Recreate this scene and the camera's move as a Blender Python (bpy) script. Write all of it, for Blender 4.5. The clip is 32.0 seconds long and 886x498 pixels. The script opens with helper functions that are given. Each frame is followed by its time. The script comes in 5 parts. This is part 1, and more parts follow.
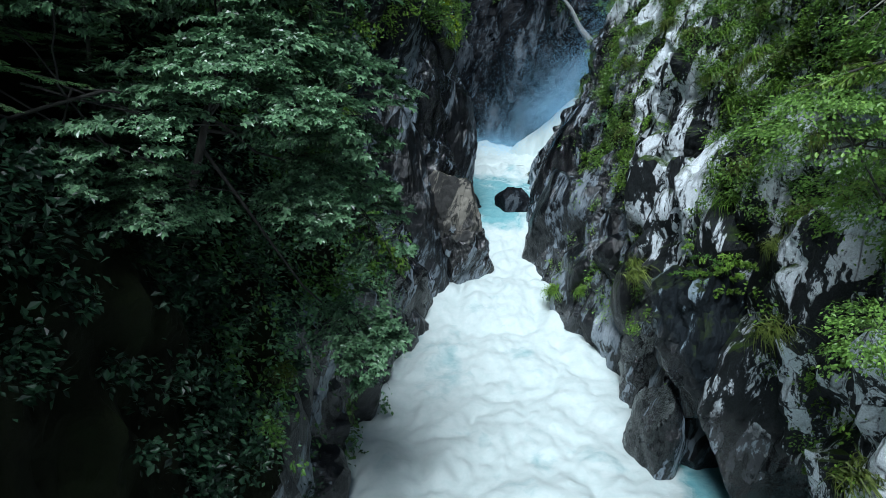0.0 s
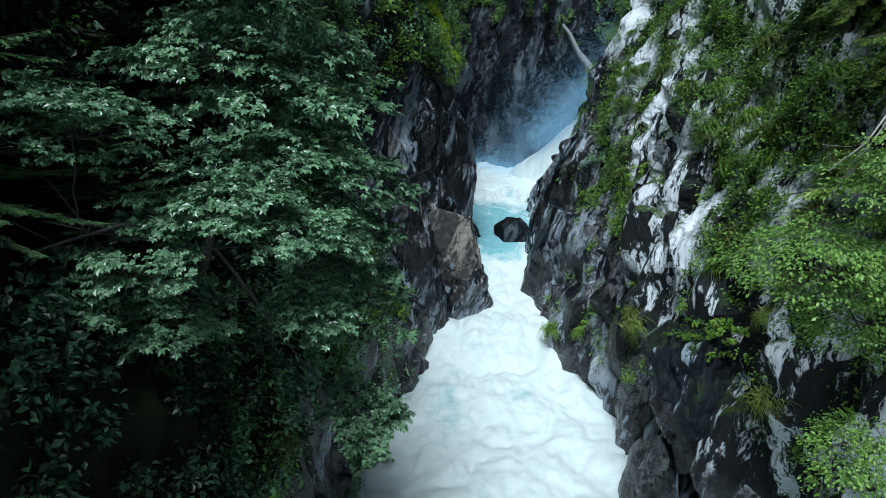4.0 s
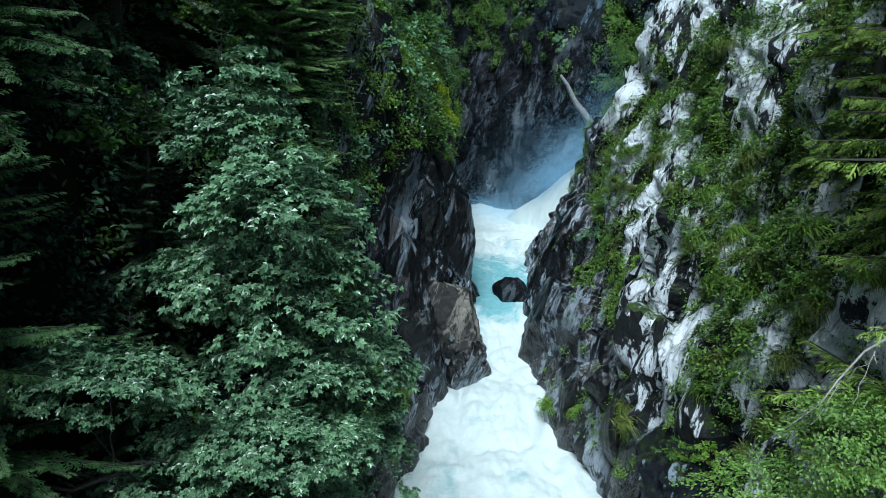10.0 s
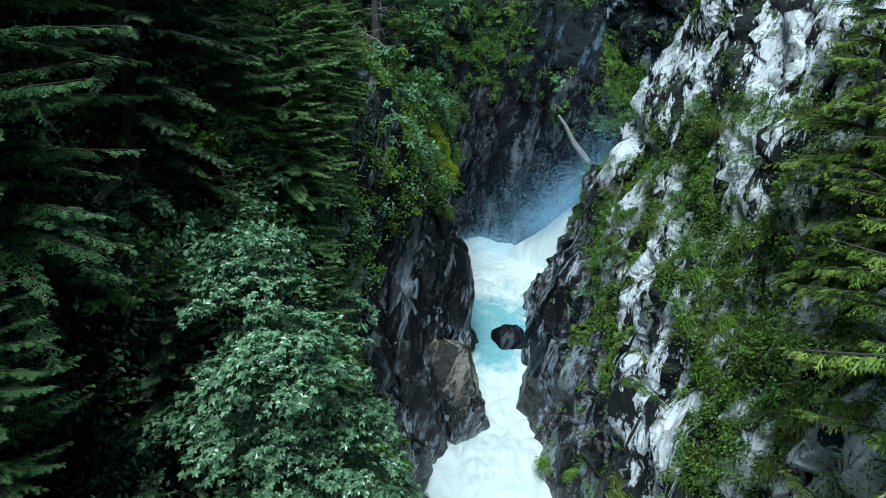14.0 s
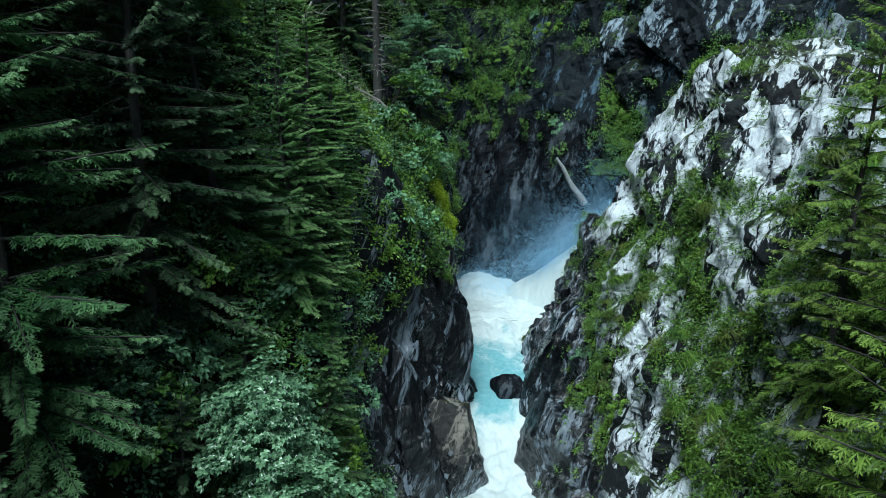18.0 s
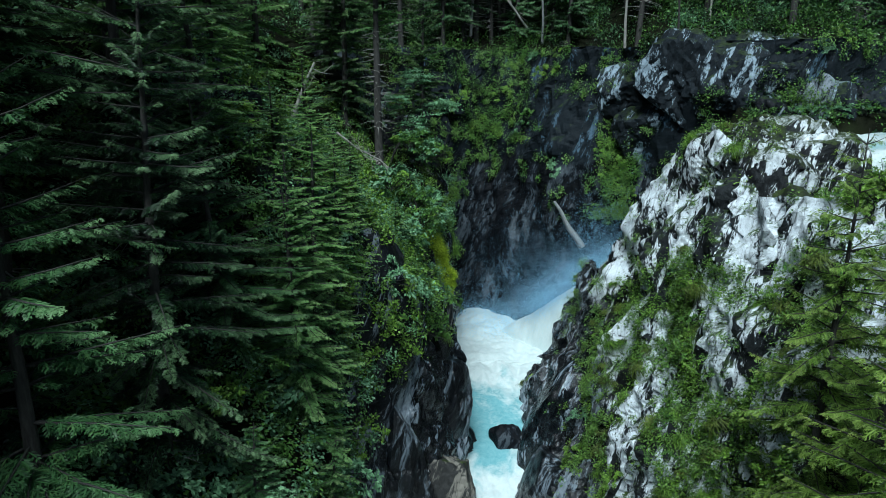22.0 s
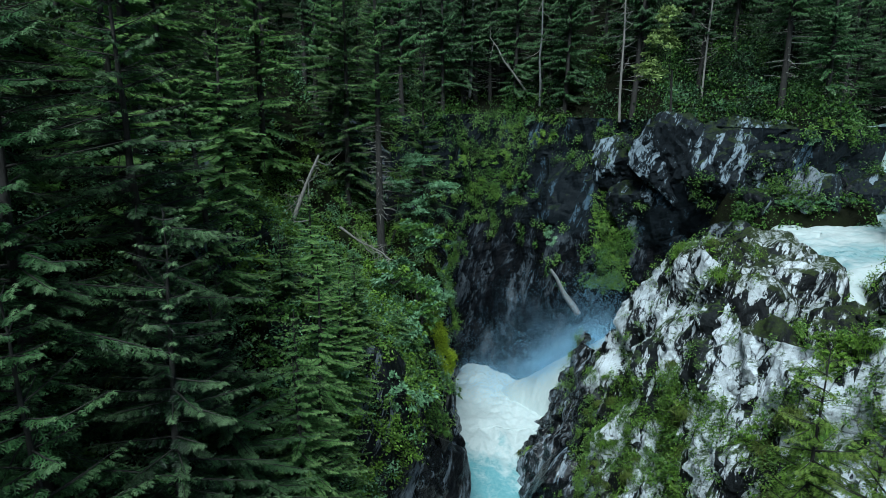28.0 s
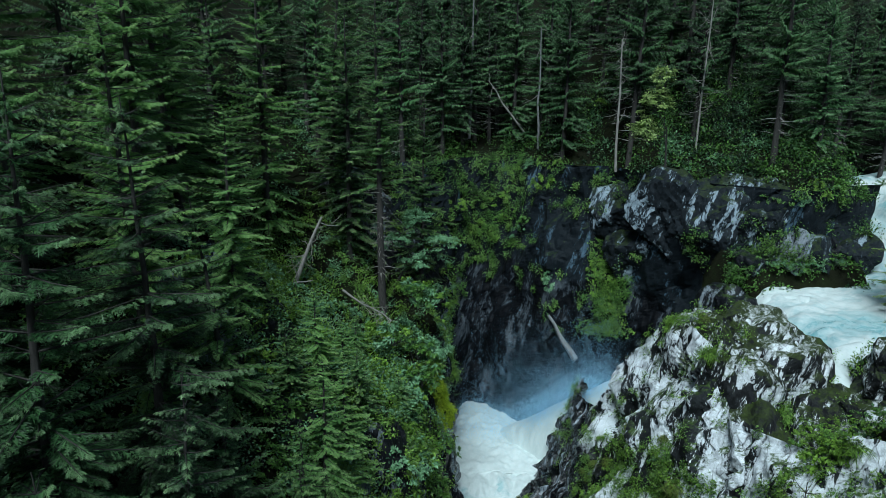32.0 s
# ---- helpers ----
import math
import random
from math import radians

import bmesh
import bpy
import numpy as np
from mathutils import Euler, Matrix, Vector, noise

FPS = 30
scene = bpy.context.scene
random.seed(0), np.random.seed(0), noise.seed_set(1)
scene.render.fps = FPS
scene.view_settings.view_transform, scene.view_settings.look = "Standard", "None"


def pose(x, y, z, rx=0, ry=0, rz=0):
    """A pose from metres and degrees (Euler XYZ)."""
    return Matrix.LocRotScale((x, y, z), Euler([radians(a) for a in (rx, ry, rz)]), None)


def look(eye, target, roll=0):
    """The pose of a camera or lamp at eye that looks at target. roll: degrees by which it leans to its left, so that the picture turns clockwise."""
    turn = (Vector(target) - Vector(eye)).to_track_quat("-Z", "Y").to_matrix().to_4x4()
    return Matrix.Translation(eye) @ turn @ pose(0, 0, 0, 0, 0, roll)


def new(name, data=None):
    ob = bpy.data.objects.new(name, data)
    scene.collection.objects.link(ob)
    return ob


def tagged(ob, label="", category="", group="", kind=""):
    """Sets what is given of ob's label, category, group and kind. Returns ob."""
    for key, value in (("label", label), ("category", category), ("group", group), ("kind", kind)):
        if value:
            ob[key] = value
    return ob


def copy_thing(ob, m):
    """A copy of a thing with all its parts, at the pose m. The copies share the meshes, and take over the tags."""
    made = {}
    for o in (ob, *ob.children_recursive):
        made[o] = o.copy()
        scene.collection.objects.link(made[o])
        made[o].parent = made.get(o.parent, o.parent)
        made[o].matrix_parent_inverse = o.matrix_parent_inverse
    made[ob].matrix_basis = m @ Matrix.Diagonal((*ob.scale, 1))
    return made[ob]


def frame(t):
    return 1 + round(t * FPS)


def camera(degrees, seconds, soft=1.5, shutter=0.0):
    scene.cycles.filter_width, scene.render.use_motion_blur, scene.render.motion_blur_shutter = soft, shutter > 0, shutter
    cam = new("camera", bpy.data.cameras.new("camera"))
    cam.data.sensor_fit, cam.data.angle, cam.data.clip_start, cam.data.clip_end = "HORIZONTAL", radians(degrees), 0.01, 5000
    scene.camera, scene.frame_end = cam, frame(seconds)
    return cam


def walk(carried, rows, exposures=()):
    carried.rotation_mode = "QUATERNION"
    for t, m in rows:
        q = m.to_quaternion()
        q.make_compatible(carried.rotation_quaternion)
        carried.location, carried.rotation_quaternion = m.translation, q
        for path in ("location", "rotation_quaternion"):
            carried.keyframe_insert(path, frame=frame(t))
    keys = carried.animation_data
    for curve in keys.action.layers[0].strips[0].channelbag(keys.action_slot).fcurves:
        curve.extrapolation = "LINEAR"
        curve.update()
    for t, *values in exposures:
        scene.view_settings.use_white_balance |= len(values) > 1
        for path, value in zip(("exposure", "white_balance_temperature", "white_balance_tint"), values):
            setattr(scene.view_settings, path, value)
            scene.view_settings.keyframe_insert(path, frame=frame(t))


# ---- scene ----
# The camera rises straight up in front of the gorge, tilted 15 degrees down.
cam = camera(70.0, 32.0, soft=0.7)
RISE = [0.0, 0.51, 1.03, 1.59, 2.19, 2.83, 3.52, 4.26, 5.04, 5.87, 6.74, 7.64, 8.57, 9.52, 10.5, 11.5, 12.52, 13.55, 14.6, 15.67,
        16.75, 17.85, 18.96, 20.1, 21.25, 22.43, 23.63, 24.84, 26.08, 27.33, 28.59, 29.86, 31.12]
walk(cam, [(t, pose(0, 0, z, 75.0, -0.25, 0)) for t, z in enumerate(RISE)], [(0, 0.43, 5450, 4), (10, 0.49, 5350, 1), (20, 0.43, 5350, -3), (32, 0.08, 5350, -3)])

# ---- light: an overcast sky over a deep gorge ----
world = bpy.data.worlds.new("overcast_sky")
scene.world = world
world.use_nodes = True
wt = world.node_tree
sky = wt.nodes.new("ShaderNodeTexSky")
sky.sky_type = "NISHITA"
sky.sun_disc = False
SUN_EL, SUN_AZ = 58.0, 192.0
sky.sun_elevation, sky.sun_rotation = radians(SUN_EL), radians(SUN_AZ)
sky.air_density, sky.dust_density, sky.ozone_density = 1.0, 2.0, 1.0
wt.links.new(sky.outputs[0], wt.nodes["Background"].inputs["Color"])
wt.nodes["Background"].inputs["Strength"].default_value = 0.034
sun = new("sun", bpy.data.lights.new("sun", "SUN"))
sun.data.energy, sun.data.angle, sun.data.color = 3.8, radians(26), (1.0, 0.97, 0.92)
az, el = radians(SUN_AZ), radians(SUN_EL)
to_sun = Vector((math.sin(az) * math.cos(el), math.cos(az) * math.cos(el), math.sin(el)))
sun.matrix_world = look(to_sun * 200, (0, 0, 0))


# ---- noise on arrays ----
def lattice(I, seed):
    """A repeatable random value in 0..1 for each integer lattice point."""
    h = (I[..., 0] * 73856093) ^ (I[..., 1] * 19349663) ^ (I[..., 2] * 83492791) ^ (seed * 2654435)
    h = (h ^ (h >> 13)) * 1274126177 & 0x7FFFFFFF
    h = (h ^ (h >> 16)) * 668265263 & 0x7FFFFFFF
    return ((h ^ (h >> 15)) & 0xFFFFF) / 0xFFFFF


def vnoise(P, seed=0):
    F = np.floor(P)
    I = F.astype(np.int64)
    f = P - F
    f = f * f * (3 - 2 * f)
    out = 0
    for dx in (0, 1):
        for dy in (0, 1):
            for dz in (0, 1):
                w = (f[..., 0] if dx else 1 - f[..., 0]) * (f[..., 1] if dy else 1 - f[..., 1]) * (f[..., 2] if dz else 1 - f[..., 2])
                out = out + w * lattice(I + np.array([dx, dy, dz]), seed)
    return out * 2 - 1


def fbm(P, octaves=4, seed=0):
    out, a = 0, 0.5
    for k in range(octaves):
        out = out + a * vnoise(P * 2.0 ** k + 17.3 * k, seed + k)
        a *= 0.5
    return out


def facets(P, seed=0):
    """Broken-rock relief: tilted blocks that meet in creases, about -0.5 to 0.5."""
    I = np.floor(P).astype(np.int64)
    val = np.full(P.shape[:-1], -1e9)
    for dx in (-1, 0, 1):
        for dy in (-1, 0, 1):
            for dz in (-1, 0, 1):
                C = I + np.array([dx, dy, dz])
                r = [lattice(C, seed + k) for k in range(1, 8)]
                D = P - (C + np.stack(r[:3], -1))
                tilt = (np.stack(r[3:6], -1) * 2 - 1) * 0.75
                val = np.maximum(val, (D * tilt).sum(-1) + (r[6] - 0.5) * 0.55 - 0.8 * np.abs(D).sum(-1))
    return val + 0.45


def table(rows_at, cols_at, values):
    """A smooth surface through a small table of plan distances; returns f(row, col)."""
    R, C, V = np.array(rows_at, float), np.array(cols_at, float), np.array(values, float)

    def at(r, c):
        r = np.clip(r, R[0], R[-1])
        c = np.clip(c, C[0], C[-1])
        i = np.clip(np.searchsorted(R, r, side="right") - 1, 0, len(R) - 2)
        j = np.clip(np.searchsorted(C, c, side="right") - 1, 0, len(C) - 2)
        a = (r - R[i]) / (R[i + 1] - R[i])
        b = (c - C[j]) / (C[j + 1] - C[j])
        return (V[i, j] * (1 - a) + V[i + 1, j] * a) * (1 - b) + (V[i, j + 1] * (1 - a) + V[i + 1, j + 1] * a) * b
    return at


# ---- mesh helpers ----
def mesh_of(name, V, faces, mat, smooth=True):
    """A mesh from arrays: V (n, 3) and a list of integer face arrays (m, 3) or (m, 4)."""
    me = bpy.data.meshes.new(name)
    V = np.asarray(V, np.float32)
    me.vertices.add(len(V))
    me.vertices.foreach_set("co", V.ravel())
    loops = np.concatenate([f.ravel() for f in faces]).astype(np.int32)
    sizes = np.concatenate([np.full(len(f), f.shape[1], np.int32) for f in faces])
    me.loops.add(len(loops))
    me.loops.foreach_set("vertex_index", loops)
    me.polygons.add(len(sizes))
    me.polygons.foreach_set("loop_start", np.concatenate([[0], np.cumsum(sizes)[:-1]]).astype(np.int32))
    me.polygons.foreach_set("use_smooth", np.full(len(sizes), smooth))
    me.update(calc_edges=True)
    me.validate()
    me.materials.append(mat)
    return me


def add_splash(me, V, soak=None):
    """Marks how far the spray soaks the rock: higher up the walls towards the falls, or up to a level of its own."""
    top = np.interp(V[:, 1], [16, 20, 24, 30, 36, 44, 50, 60], [-11.0, -8.5, -7.5, -5.0, 0.5, 4.0, 6.0, 11.0])
    if soak is not None:
        top = np.full(len(V), soak)
    a = me.attributes.new("splash", "FLOAT", "POINT")
    a.data.foreach_set("value", np.clip(0.5 + (top - V[:, 2]) / 4.0, 0, 1).astype(np.float32))


def grid_faces(n, m):
    a = np.arange(n * m).reshape(n, m)
    return np.stack([a[:-1, :-1], a[1:, :-1], a[1:, 1:], a[:-1, 1:]], -1).reshape(-1, 4)


def grid_normals(G):
    du = np.gradient(G, axis=0)
    dv = np.gradient(G, axis=1)
    n = np.cross(du, dv)
    return n / (np.linalg.norm(n, axis=-1, keepdims=True) + 1e-9)


def grid_mesh(name, G, mat, smooth=True):
    n, m = G.shape[:2]
    return mesh_of(name, G.reshape(-1, 3), [grid_faces(n, m)], mat, smooth)


def part(name, me, parent, label=""):
    ob = new(name, me)
    ob.parent = parent
    if label:
        ob["label"] = label
    return ob


class Soup:
    """Collects pieces of geometry for one mesh; young marks fresh growth and tip light from 0 to 1."""

    def __init__(self):
        self.V, self.F3, self.F4, self.young, self.n = [], [], [], [], 0

    def add(self, V, F, young=None):
        (self.F3 if F.shape[1] == 3 else self.F4).append(F + self.n)
        self.V.append(V)
        self.young.append(np.zeros(len(V)) if young is None else young)
        self.n += len(V)

    def mesh(self, name, mat, smooth=True):
        faces = [np.concatenate(f) for f in (self.F3, self.F4) if f]
        me = mesh_of(name, np.concatenate(self.V), faces, mat, smooth)
        young = np.concatenate(self.young)
        if young.any():
            a = me.attributes.new("young", "FLOAT", "POINT")
            a.data.foreach_set("value", young.astype(np.float32))
        return me


def tube(soup, pts, radii, sides=7, rough=0.0, rng=None):
    pts = np.asarray(pts, float)
    t = np.gradient(pts, axis=0)
    t /= np.linalg.norm(t, axis=1, keepdims=True) + 1e-9
    ref = np.where(np.abs(t[:, 2:3]) > 0.8, np.array([[1.0, 0, 0]]), np.array([[0, 0, 1.0]]))
    u = np.cross(t, ref)
    u /= np.linalg.norm(u, axis=1, keepdims=True)
    v = np.cross(t, u)
    a = np.linspace(0, 2 * np.pi, sides, endpoint=False)
    r = np.asarray(radii, float)[:, None, None]
    if rng is not None and rough:
        r = r * (1 + rough * (rng.random((len(pts), sides, 1)) - 0.5))
    G = pts[:, None] + r * (np.cos(a)[None, :, None] * u[:, None] + np.sin(a)[None, :, None] * v[:, None])
    n = len(pts)
    idx = np.arange(n * sides).reshape(n, sides)
    nxt = np.roll(idx, -1, 1)
    F = np.stack([idx[:-1], nxt[:-1], nxt[1:], idx[1:]], -1).reshape(-1, 4)
    soup.add(G.reshape(-1, 3), F)


# ---- materials ----
def mat_new(name):
    m = bpy.data.materials.new(name)
    m.use_nodes = True
    nt = m.node_tree
    return m, nt, nt.nodes["Principled BSDF"]


def nd(nt, kind, **kw):
    n = nt.nodes.new(kind)
    for k, v in kw.items():
        if k in n.inputs:
            n.inputs[k].default_value = v
    return n


def ramp(nt, src, stops):
    r = nt.nodes.new("ShaderNodeValToRGB")
    e = r.color_ramp.elements
    while len(e) < len(stops):
        e.new(0.5)
    for el_, (p, c) in zip(e, stops):
        el_.position = p
        el_.color = (*c, 1) if len(c) == 3 else c
    nt.links.new(src, r.inputs[0])
    return r.outputs[0]


def mixc(nt, fac, a, b):
    m = nt.nodes.new("ShaderNodeMix")
    m.data_type = "RGBA"
    for sock, val in ((m.inputs[0], fac), (m.inputs[6], a), (m.inputs[7], b)):
        if hasattr(val, "is_linked"):
            nt.links.new(val, sock)
        else:
            sock.default_value = (*val, 1) if isinstance(val, tuple) else val
    return m.outputs[2]


def mathn(nt, op, a, b=0.0, c=0.0):
    m = nt.nodes.new("ShaderNodeMath")
    m.operation = op
    for sock, val in zip(m.inputs, (a, b, c)):
        if hasattr(val, "is_linked"):
            nt.links.new(val, sock)
        else:
            sock.default_value = val
    return m.outputs[0]


def coords(nt, scale=(1, 1, 1), rot=(0, 0, 0)):
    """World position, turned and then stretched along the turned axes."""
    g = nt.nodes.new("ShaderNodeNewGeometry")
    out = g.outputs["Position"]
    for key, value in (("Rotation", rot), ("Scale", scale)):
        mp = nt.nodes.new("ShaderNodeMapping")
        mp.inputs[key].default_value = value
        nt.links.new(out, mp.inputs[0])
        out = mp.outputs[0]
    return g, out


def noise_tex(nt, vec, scale, detail=6.0, rough=0.6, distort=0.0):
    n = nd(nt, "ShaderNodeTexNoise", Scale=scale, Detail=detail, Roughness=rough, Distortion=distort)
    nt.links.new(vec, n.inputs["Vector"])
    return n.outputs["Fac"]


def bump(nt, bsdf, height, strength=0.5, dist=0.1):
    b = nd(nt, "ShaderNodeBump", Strength=strength, Distance=dist)
    nt.links.new(height, b.inputs["Height"])
    nt.links.new(b.outputs[0], bsdf.inputs["Normal"])


def rock_blocks(nt, vec, scale):
    """Broken blocks: a random shade for each, and the height of its own tilted face."""
    vor = nd(nt, "ShaderNodeTexVoronoi", Scale=scale)
    nt.links.new(vec, vor.inputs["Vector"])
    off = nt.nodes.new("ShaderNodeVectorMath")
    off.operation = "SUBTRACT"
    nt.links.new(vec, off.inputs[0])
    nt.links.new(vor.outputs["Position"], off.inputs[1])
    tilt = nt.nodes.new("ShaderNodeVectorMath")
    tilt.operation = "SUBTRACT"
    nt.links.new(vor.outputs["Color"], tilt.inputs[0])
    tilt.inputs[1].default_value = (0.5, 0.5, 0.5)
    dot = nt.nodes.new("ShaderNodeVectorMath")
    dot.operation = "DOT_PRODUCT"
    nt.links.new(off.outputs[0], dot.inputs[0])
    nt.links.new(tilt.outputs[0], dot.inputs[1])
    rgb = nt.nodes.new("ShaderNodeSeparateXYZ")
    nt.links.new(vor.outputs["Color"], rgb.inputs[0])
    return rgb.outputs[1], dot.outputs["Value"]


def rock_material(name, pale, mid, dark, moss_amount=0.5, moss=(0.05, 0.075, 0.012), pale_at=0.5, wet_shift=0.0, rough=0.75, streak=0.15, relief=1.0, wet_glint=1.0, wet_rough=0.22, gloss=0.5, wet_dark=1.0):
    """Layered gneiss: pale lichen-grey faces, dark fissures and streaks, moss on shelves, wet below the splash line."""
    m, nt, b = mat_new(name)
    g, v = coords(nt, (1, 1, 0.26), (0.33, -0.36, 0))
    _, w = coords(nt)
    _, tall = coords(nt, (1, 1, 0.1), (0.25, -0.3, 0))
    big = noise_tex(nt, v, 0.42, 6, 0.6, 0.05)
    fine = noise_tex(nt, v, 3.0, 12, 0.74, 0.1)
    run = noise_tex(nt, tall, 3.0, 6, 0.65)
    grain = noise_tex(nt, w, 24.0, 5, 0.75)
    nz = nd(nt, "ShaderNodeTexNoise", Scale=1.7, Detail=5.0)
    nt.links.new(v, nz.inputs["Vector"])
    wob = nt.nodes.new("ShaderNodeVectorMath")
    wob.operation = "MULTIPLY_ADD"
    nt.links.new(nz.outputs["Color"], wob.inputs[0])
    wob.inputs[1].default_value = (0.35, 0.35, 0.35)
    nt.links.new(v, wob.inputs[2])
    blocks = [rock_blocks(nt, wob.outputs[0], sc) for sc in (0.55, 1.5, 4.2)]
    tone = mathn(nt, "ADD", mathn(nt, "MULTIPLY", big, 0.68 - streak), mathn(nt, "MULTIPLY_ADD", fine, 0.25, 0.035))
    tone = mathn(nt, "ADD", tone, mathn(nt, "MULTIPLY", run, streak))
    _, lean = coords(nt, (1, 1, 0.16), (0.36, -0.42, 0))
    speck = noise_tex(nt, lean, 7.0, 6, 0.72)
    tone = mathn(nt, "ADD", tone, mathn(nt, "MULTIPLY_ADD", speck, 0.28, -0.14))
    for (shade, _), amount in zip(blocks, (0.11, 0.13, 0.07)):
        tone = mathn(nt, "ADD", tone, mathn(nt, "MULTIPLY_ADD", shade, amount, -amount / 2))
    col = ramp(nt, tone, [(pale_at - 0.035, dark), (pale_at - 0.008, mid), (pale_at + 0.008, pale), (pale_at + 0.1, tuple(c * 1.2 for c in pale))])
    col = mixc(nt, mathn(nt, "MULTIPLY", ramp(nt, grain, [(0.35, (1, 1, 1)), (0.62, (0, 0, 0))]), 0.4), col, mid)
    for scale, width, amount in ((0.55, 0.025, 0.9), (1.5, 0.03, 0.8)):
        vor = nd(nt, "ShaderNodeTexVoronoi", Scale=scale)
        vor.feature = "DISTANCE_TO_EDGE"
        nt.links.new(wob.outputs[0], vor.inputs["Vector"])
        crack = ramp(nt, vor.outputs["Distance"], [(0.0, (1, 1, 1)), (width, (0, 0, 0))])
        gaps = ramp(nt, fine, [(0.42, (0, 0, 0)), (0.55, (1, 1, 1))])
        col = mixc(nt, mathn(nt, "MULTIPLY", mathn(nt, "MULTIPLY", crack, amount), gaps), col, dark)
    sep = nt.nodes.new("ShaderNodeSeparateXYZ")
    nt.links.new(g.outputs["Normal"], sep.inputs[0])
    pos = nt.nodes.new("ShaderNodeSeparateXYZ")
    nt.links.new(g.outputs["Position"], pos.inputs[0])
    mossn = noise_tex(nt, w, 0.9, 9, 0.7)
    mf = mathn(nt, "ADD", mathn(nt, "MULTIPLY", sep.outputs[2], 0.45), mossn)
    mf = ramp(nt, mf, [(1.0 - moss_amount * 0.5, (0, 0, 0)), (1.14 - moss_amount * 0.5, (1, 1, 1))])
    mf = mathn(nt, "MULTIPLY", mf, ramp(nt, fine, [(0.36, (0.15, 0.15, 0.15)), (0.56, (1, 1, 1))]))
    mcol = mixc(nt, noise_tex(nt, w, 9.0, 6, 0.75), tuple(c * 0.25 for c in moss), tuple(c * 1.9 for c in moss))
    # splash zone: rock that the spray keeps soaked, darker and glossy up to a ragged line
    sp = nt.nodes.new("ShaderNodeAttribute")
    sp.attribute_name = "splash"
    line = mathn(nt, "ADD", sp.outputs["Fac"], mathn(nt, "MULTIPLY_ADD", noise_tex(nt, w, 0.45, 5, 0.65), 1.3, -0.65 + wet_shift))
    wet = ramp(nt, line, [(0.4, (0, 0, 0)), (0.6, (1, 1, 1))])
    # pale ramp ends paint wet glints into the soaked rock's colour
    soaked = mixc(nt, 0.95, col, ramp(nt, tone, [(0.48, tuple(c * wet_dark for c in (0.0015, 0.002, 0.003))), (0.555, tuple(c * wet_dark for c in (0.005, 0.007, 0.01))), (0.58, tuple(c * wet_glint for c in (0.13, 0.16, 0.19))), (0.68, tuple(c * wet_glint for c in (0.26, 0.3, 0.34)))]))
    col = mixc(nt, wet, col, soaked)
    col = mixc(nt, mathn(nt, "MULTIPLY", mf, mathn(nt, "SUBTRACT", 1.0, wet)), col, mcol)
    nt.links.new(col, b.inputs["Base Color"])
    nt.links.new(mathn(nt, "MULTIPLY_ADD", wet, -(rough - wet_rough), rough), b.inputs["Roughness"])
    nt.links.new(mathn(nt, "MULTIPLY_ADD", wet, gloss, 0.25), b.inputs["Specular IOR Level"])
    h = mathn(nt, "ADD", mathn(nt, "MULTIPLY", fine, 0.1), mathn(nt, "MULTIPLY", speck, 0.06))
    for (_, face), amount in zip(blocks, (0.65, 0.7, 0.4)):
        h = mathn(nt, "ADD", h, mathn(nt, "MULTIPLY", face, amount))
    h = mathn(nt, "ADD", h, mathn(nt, "MULTIPLY", run, streak * 0.2))
    bump(nt, b, h, relief, 1.0)
    return m


def leaf_material(name, dark, light, gloss=0.45, trans=0.25, accent=None, tip=None, shine=0.35, vary=0.15):
    """Leaves: each one its own shade."""
    m, nt, b = mat_new(name)
    g = nt.nodes.new("ShaderNodeNewGeometry")
    oi = nt.nodes.new("ShaderNodeObjectInfo")
    _, w = coords(nt)
    n = mathn(nt, "ADD", mathn(nt, "MULTIPLY", noise_tex(nt, w, 0.7, 3, 0.6), 0.45), mathn(nt, "MULTIPLY", noise_tex(nt, w, 2.6, 2, 0.5), 0.4))
    f = mathn(nt, "ADD", mathn(nt, "MULTIPLY", g.outputs["Random Per Island"], 0.4), n)
    f = mathn(nt, "ADD", f, mathn(nt, "MULTIPLY_ADD", oi.outputs["Random"], vary, -0.11 - vary / 2))
    stops = [(0.26, tuple(c * 0.4 for c in dark)), (0.5, tuple(0.5 * (c + d) for c, d in zip(dark, light))), (0.76, tuple(c * 1.15 for c in light))]
    if accent:
        stops.append((0.97, accent))
    col = ramp(nt, f, stops)
    # tip colour: paler fresh growth, brightened to paint light on the bough tips
    if tip:
        at = nt.nodes.new("ShaderNodeAttribute")
        at.attribute_name = "young"
        col = mixc(nt, at.outputs["Fac"], col, tip)
    nt.links.new(col, b.inputs["Base Color"])
    b.inputs["Roughness"].default_value = gloss
    b.inputs["Specular IOR Level"].default_value = shine
    tr = nt.nodes.new("ShaderNodeBsdfTranslucent")
    nt.links.new(col, tr.inputs[0])
    mx = nt.nodes.new("ShaderNodeMixShader")
    mx.inputs[0].default_value = trans
    nt.links.new(b.outputs[0], mx.inputs[1])
    nt.links.new(tr.outputs[0], mx.inputs[2])
    nt.links.new(mx.outputs[0], nt.nodes["Material Output"].inputs[0])
    return m


def bark_material(name, a, c):
    m, nt, b = mat_new(name)
    _, v = coords(nt, (9, 9, 1.6))
    n = noise_tex(nt, v, 1.4, 7, 0.7)
    nt.links.new(ramp(nt, n, [(0.3, a), (0.7, c)]), b.inputs["Base Color"])
    b.inputs["Roughness"].default_value = 0.9
    bump(nt, b, n, 0.8, 0.03)
    return m


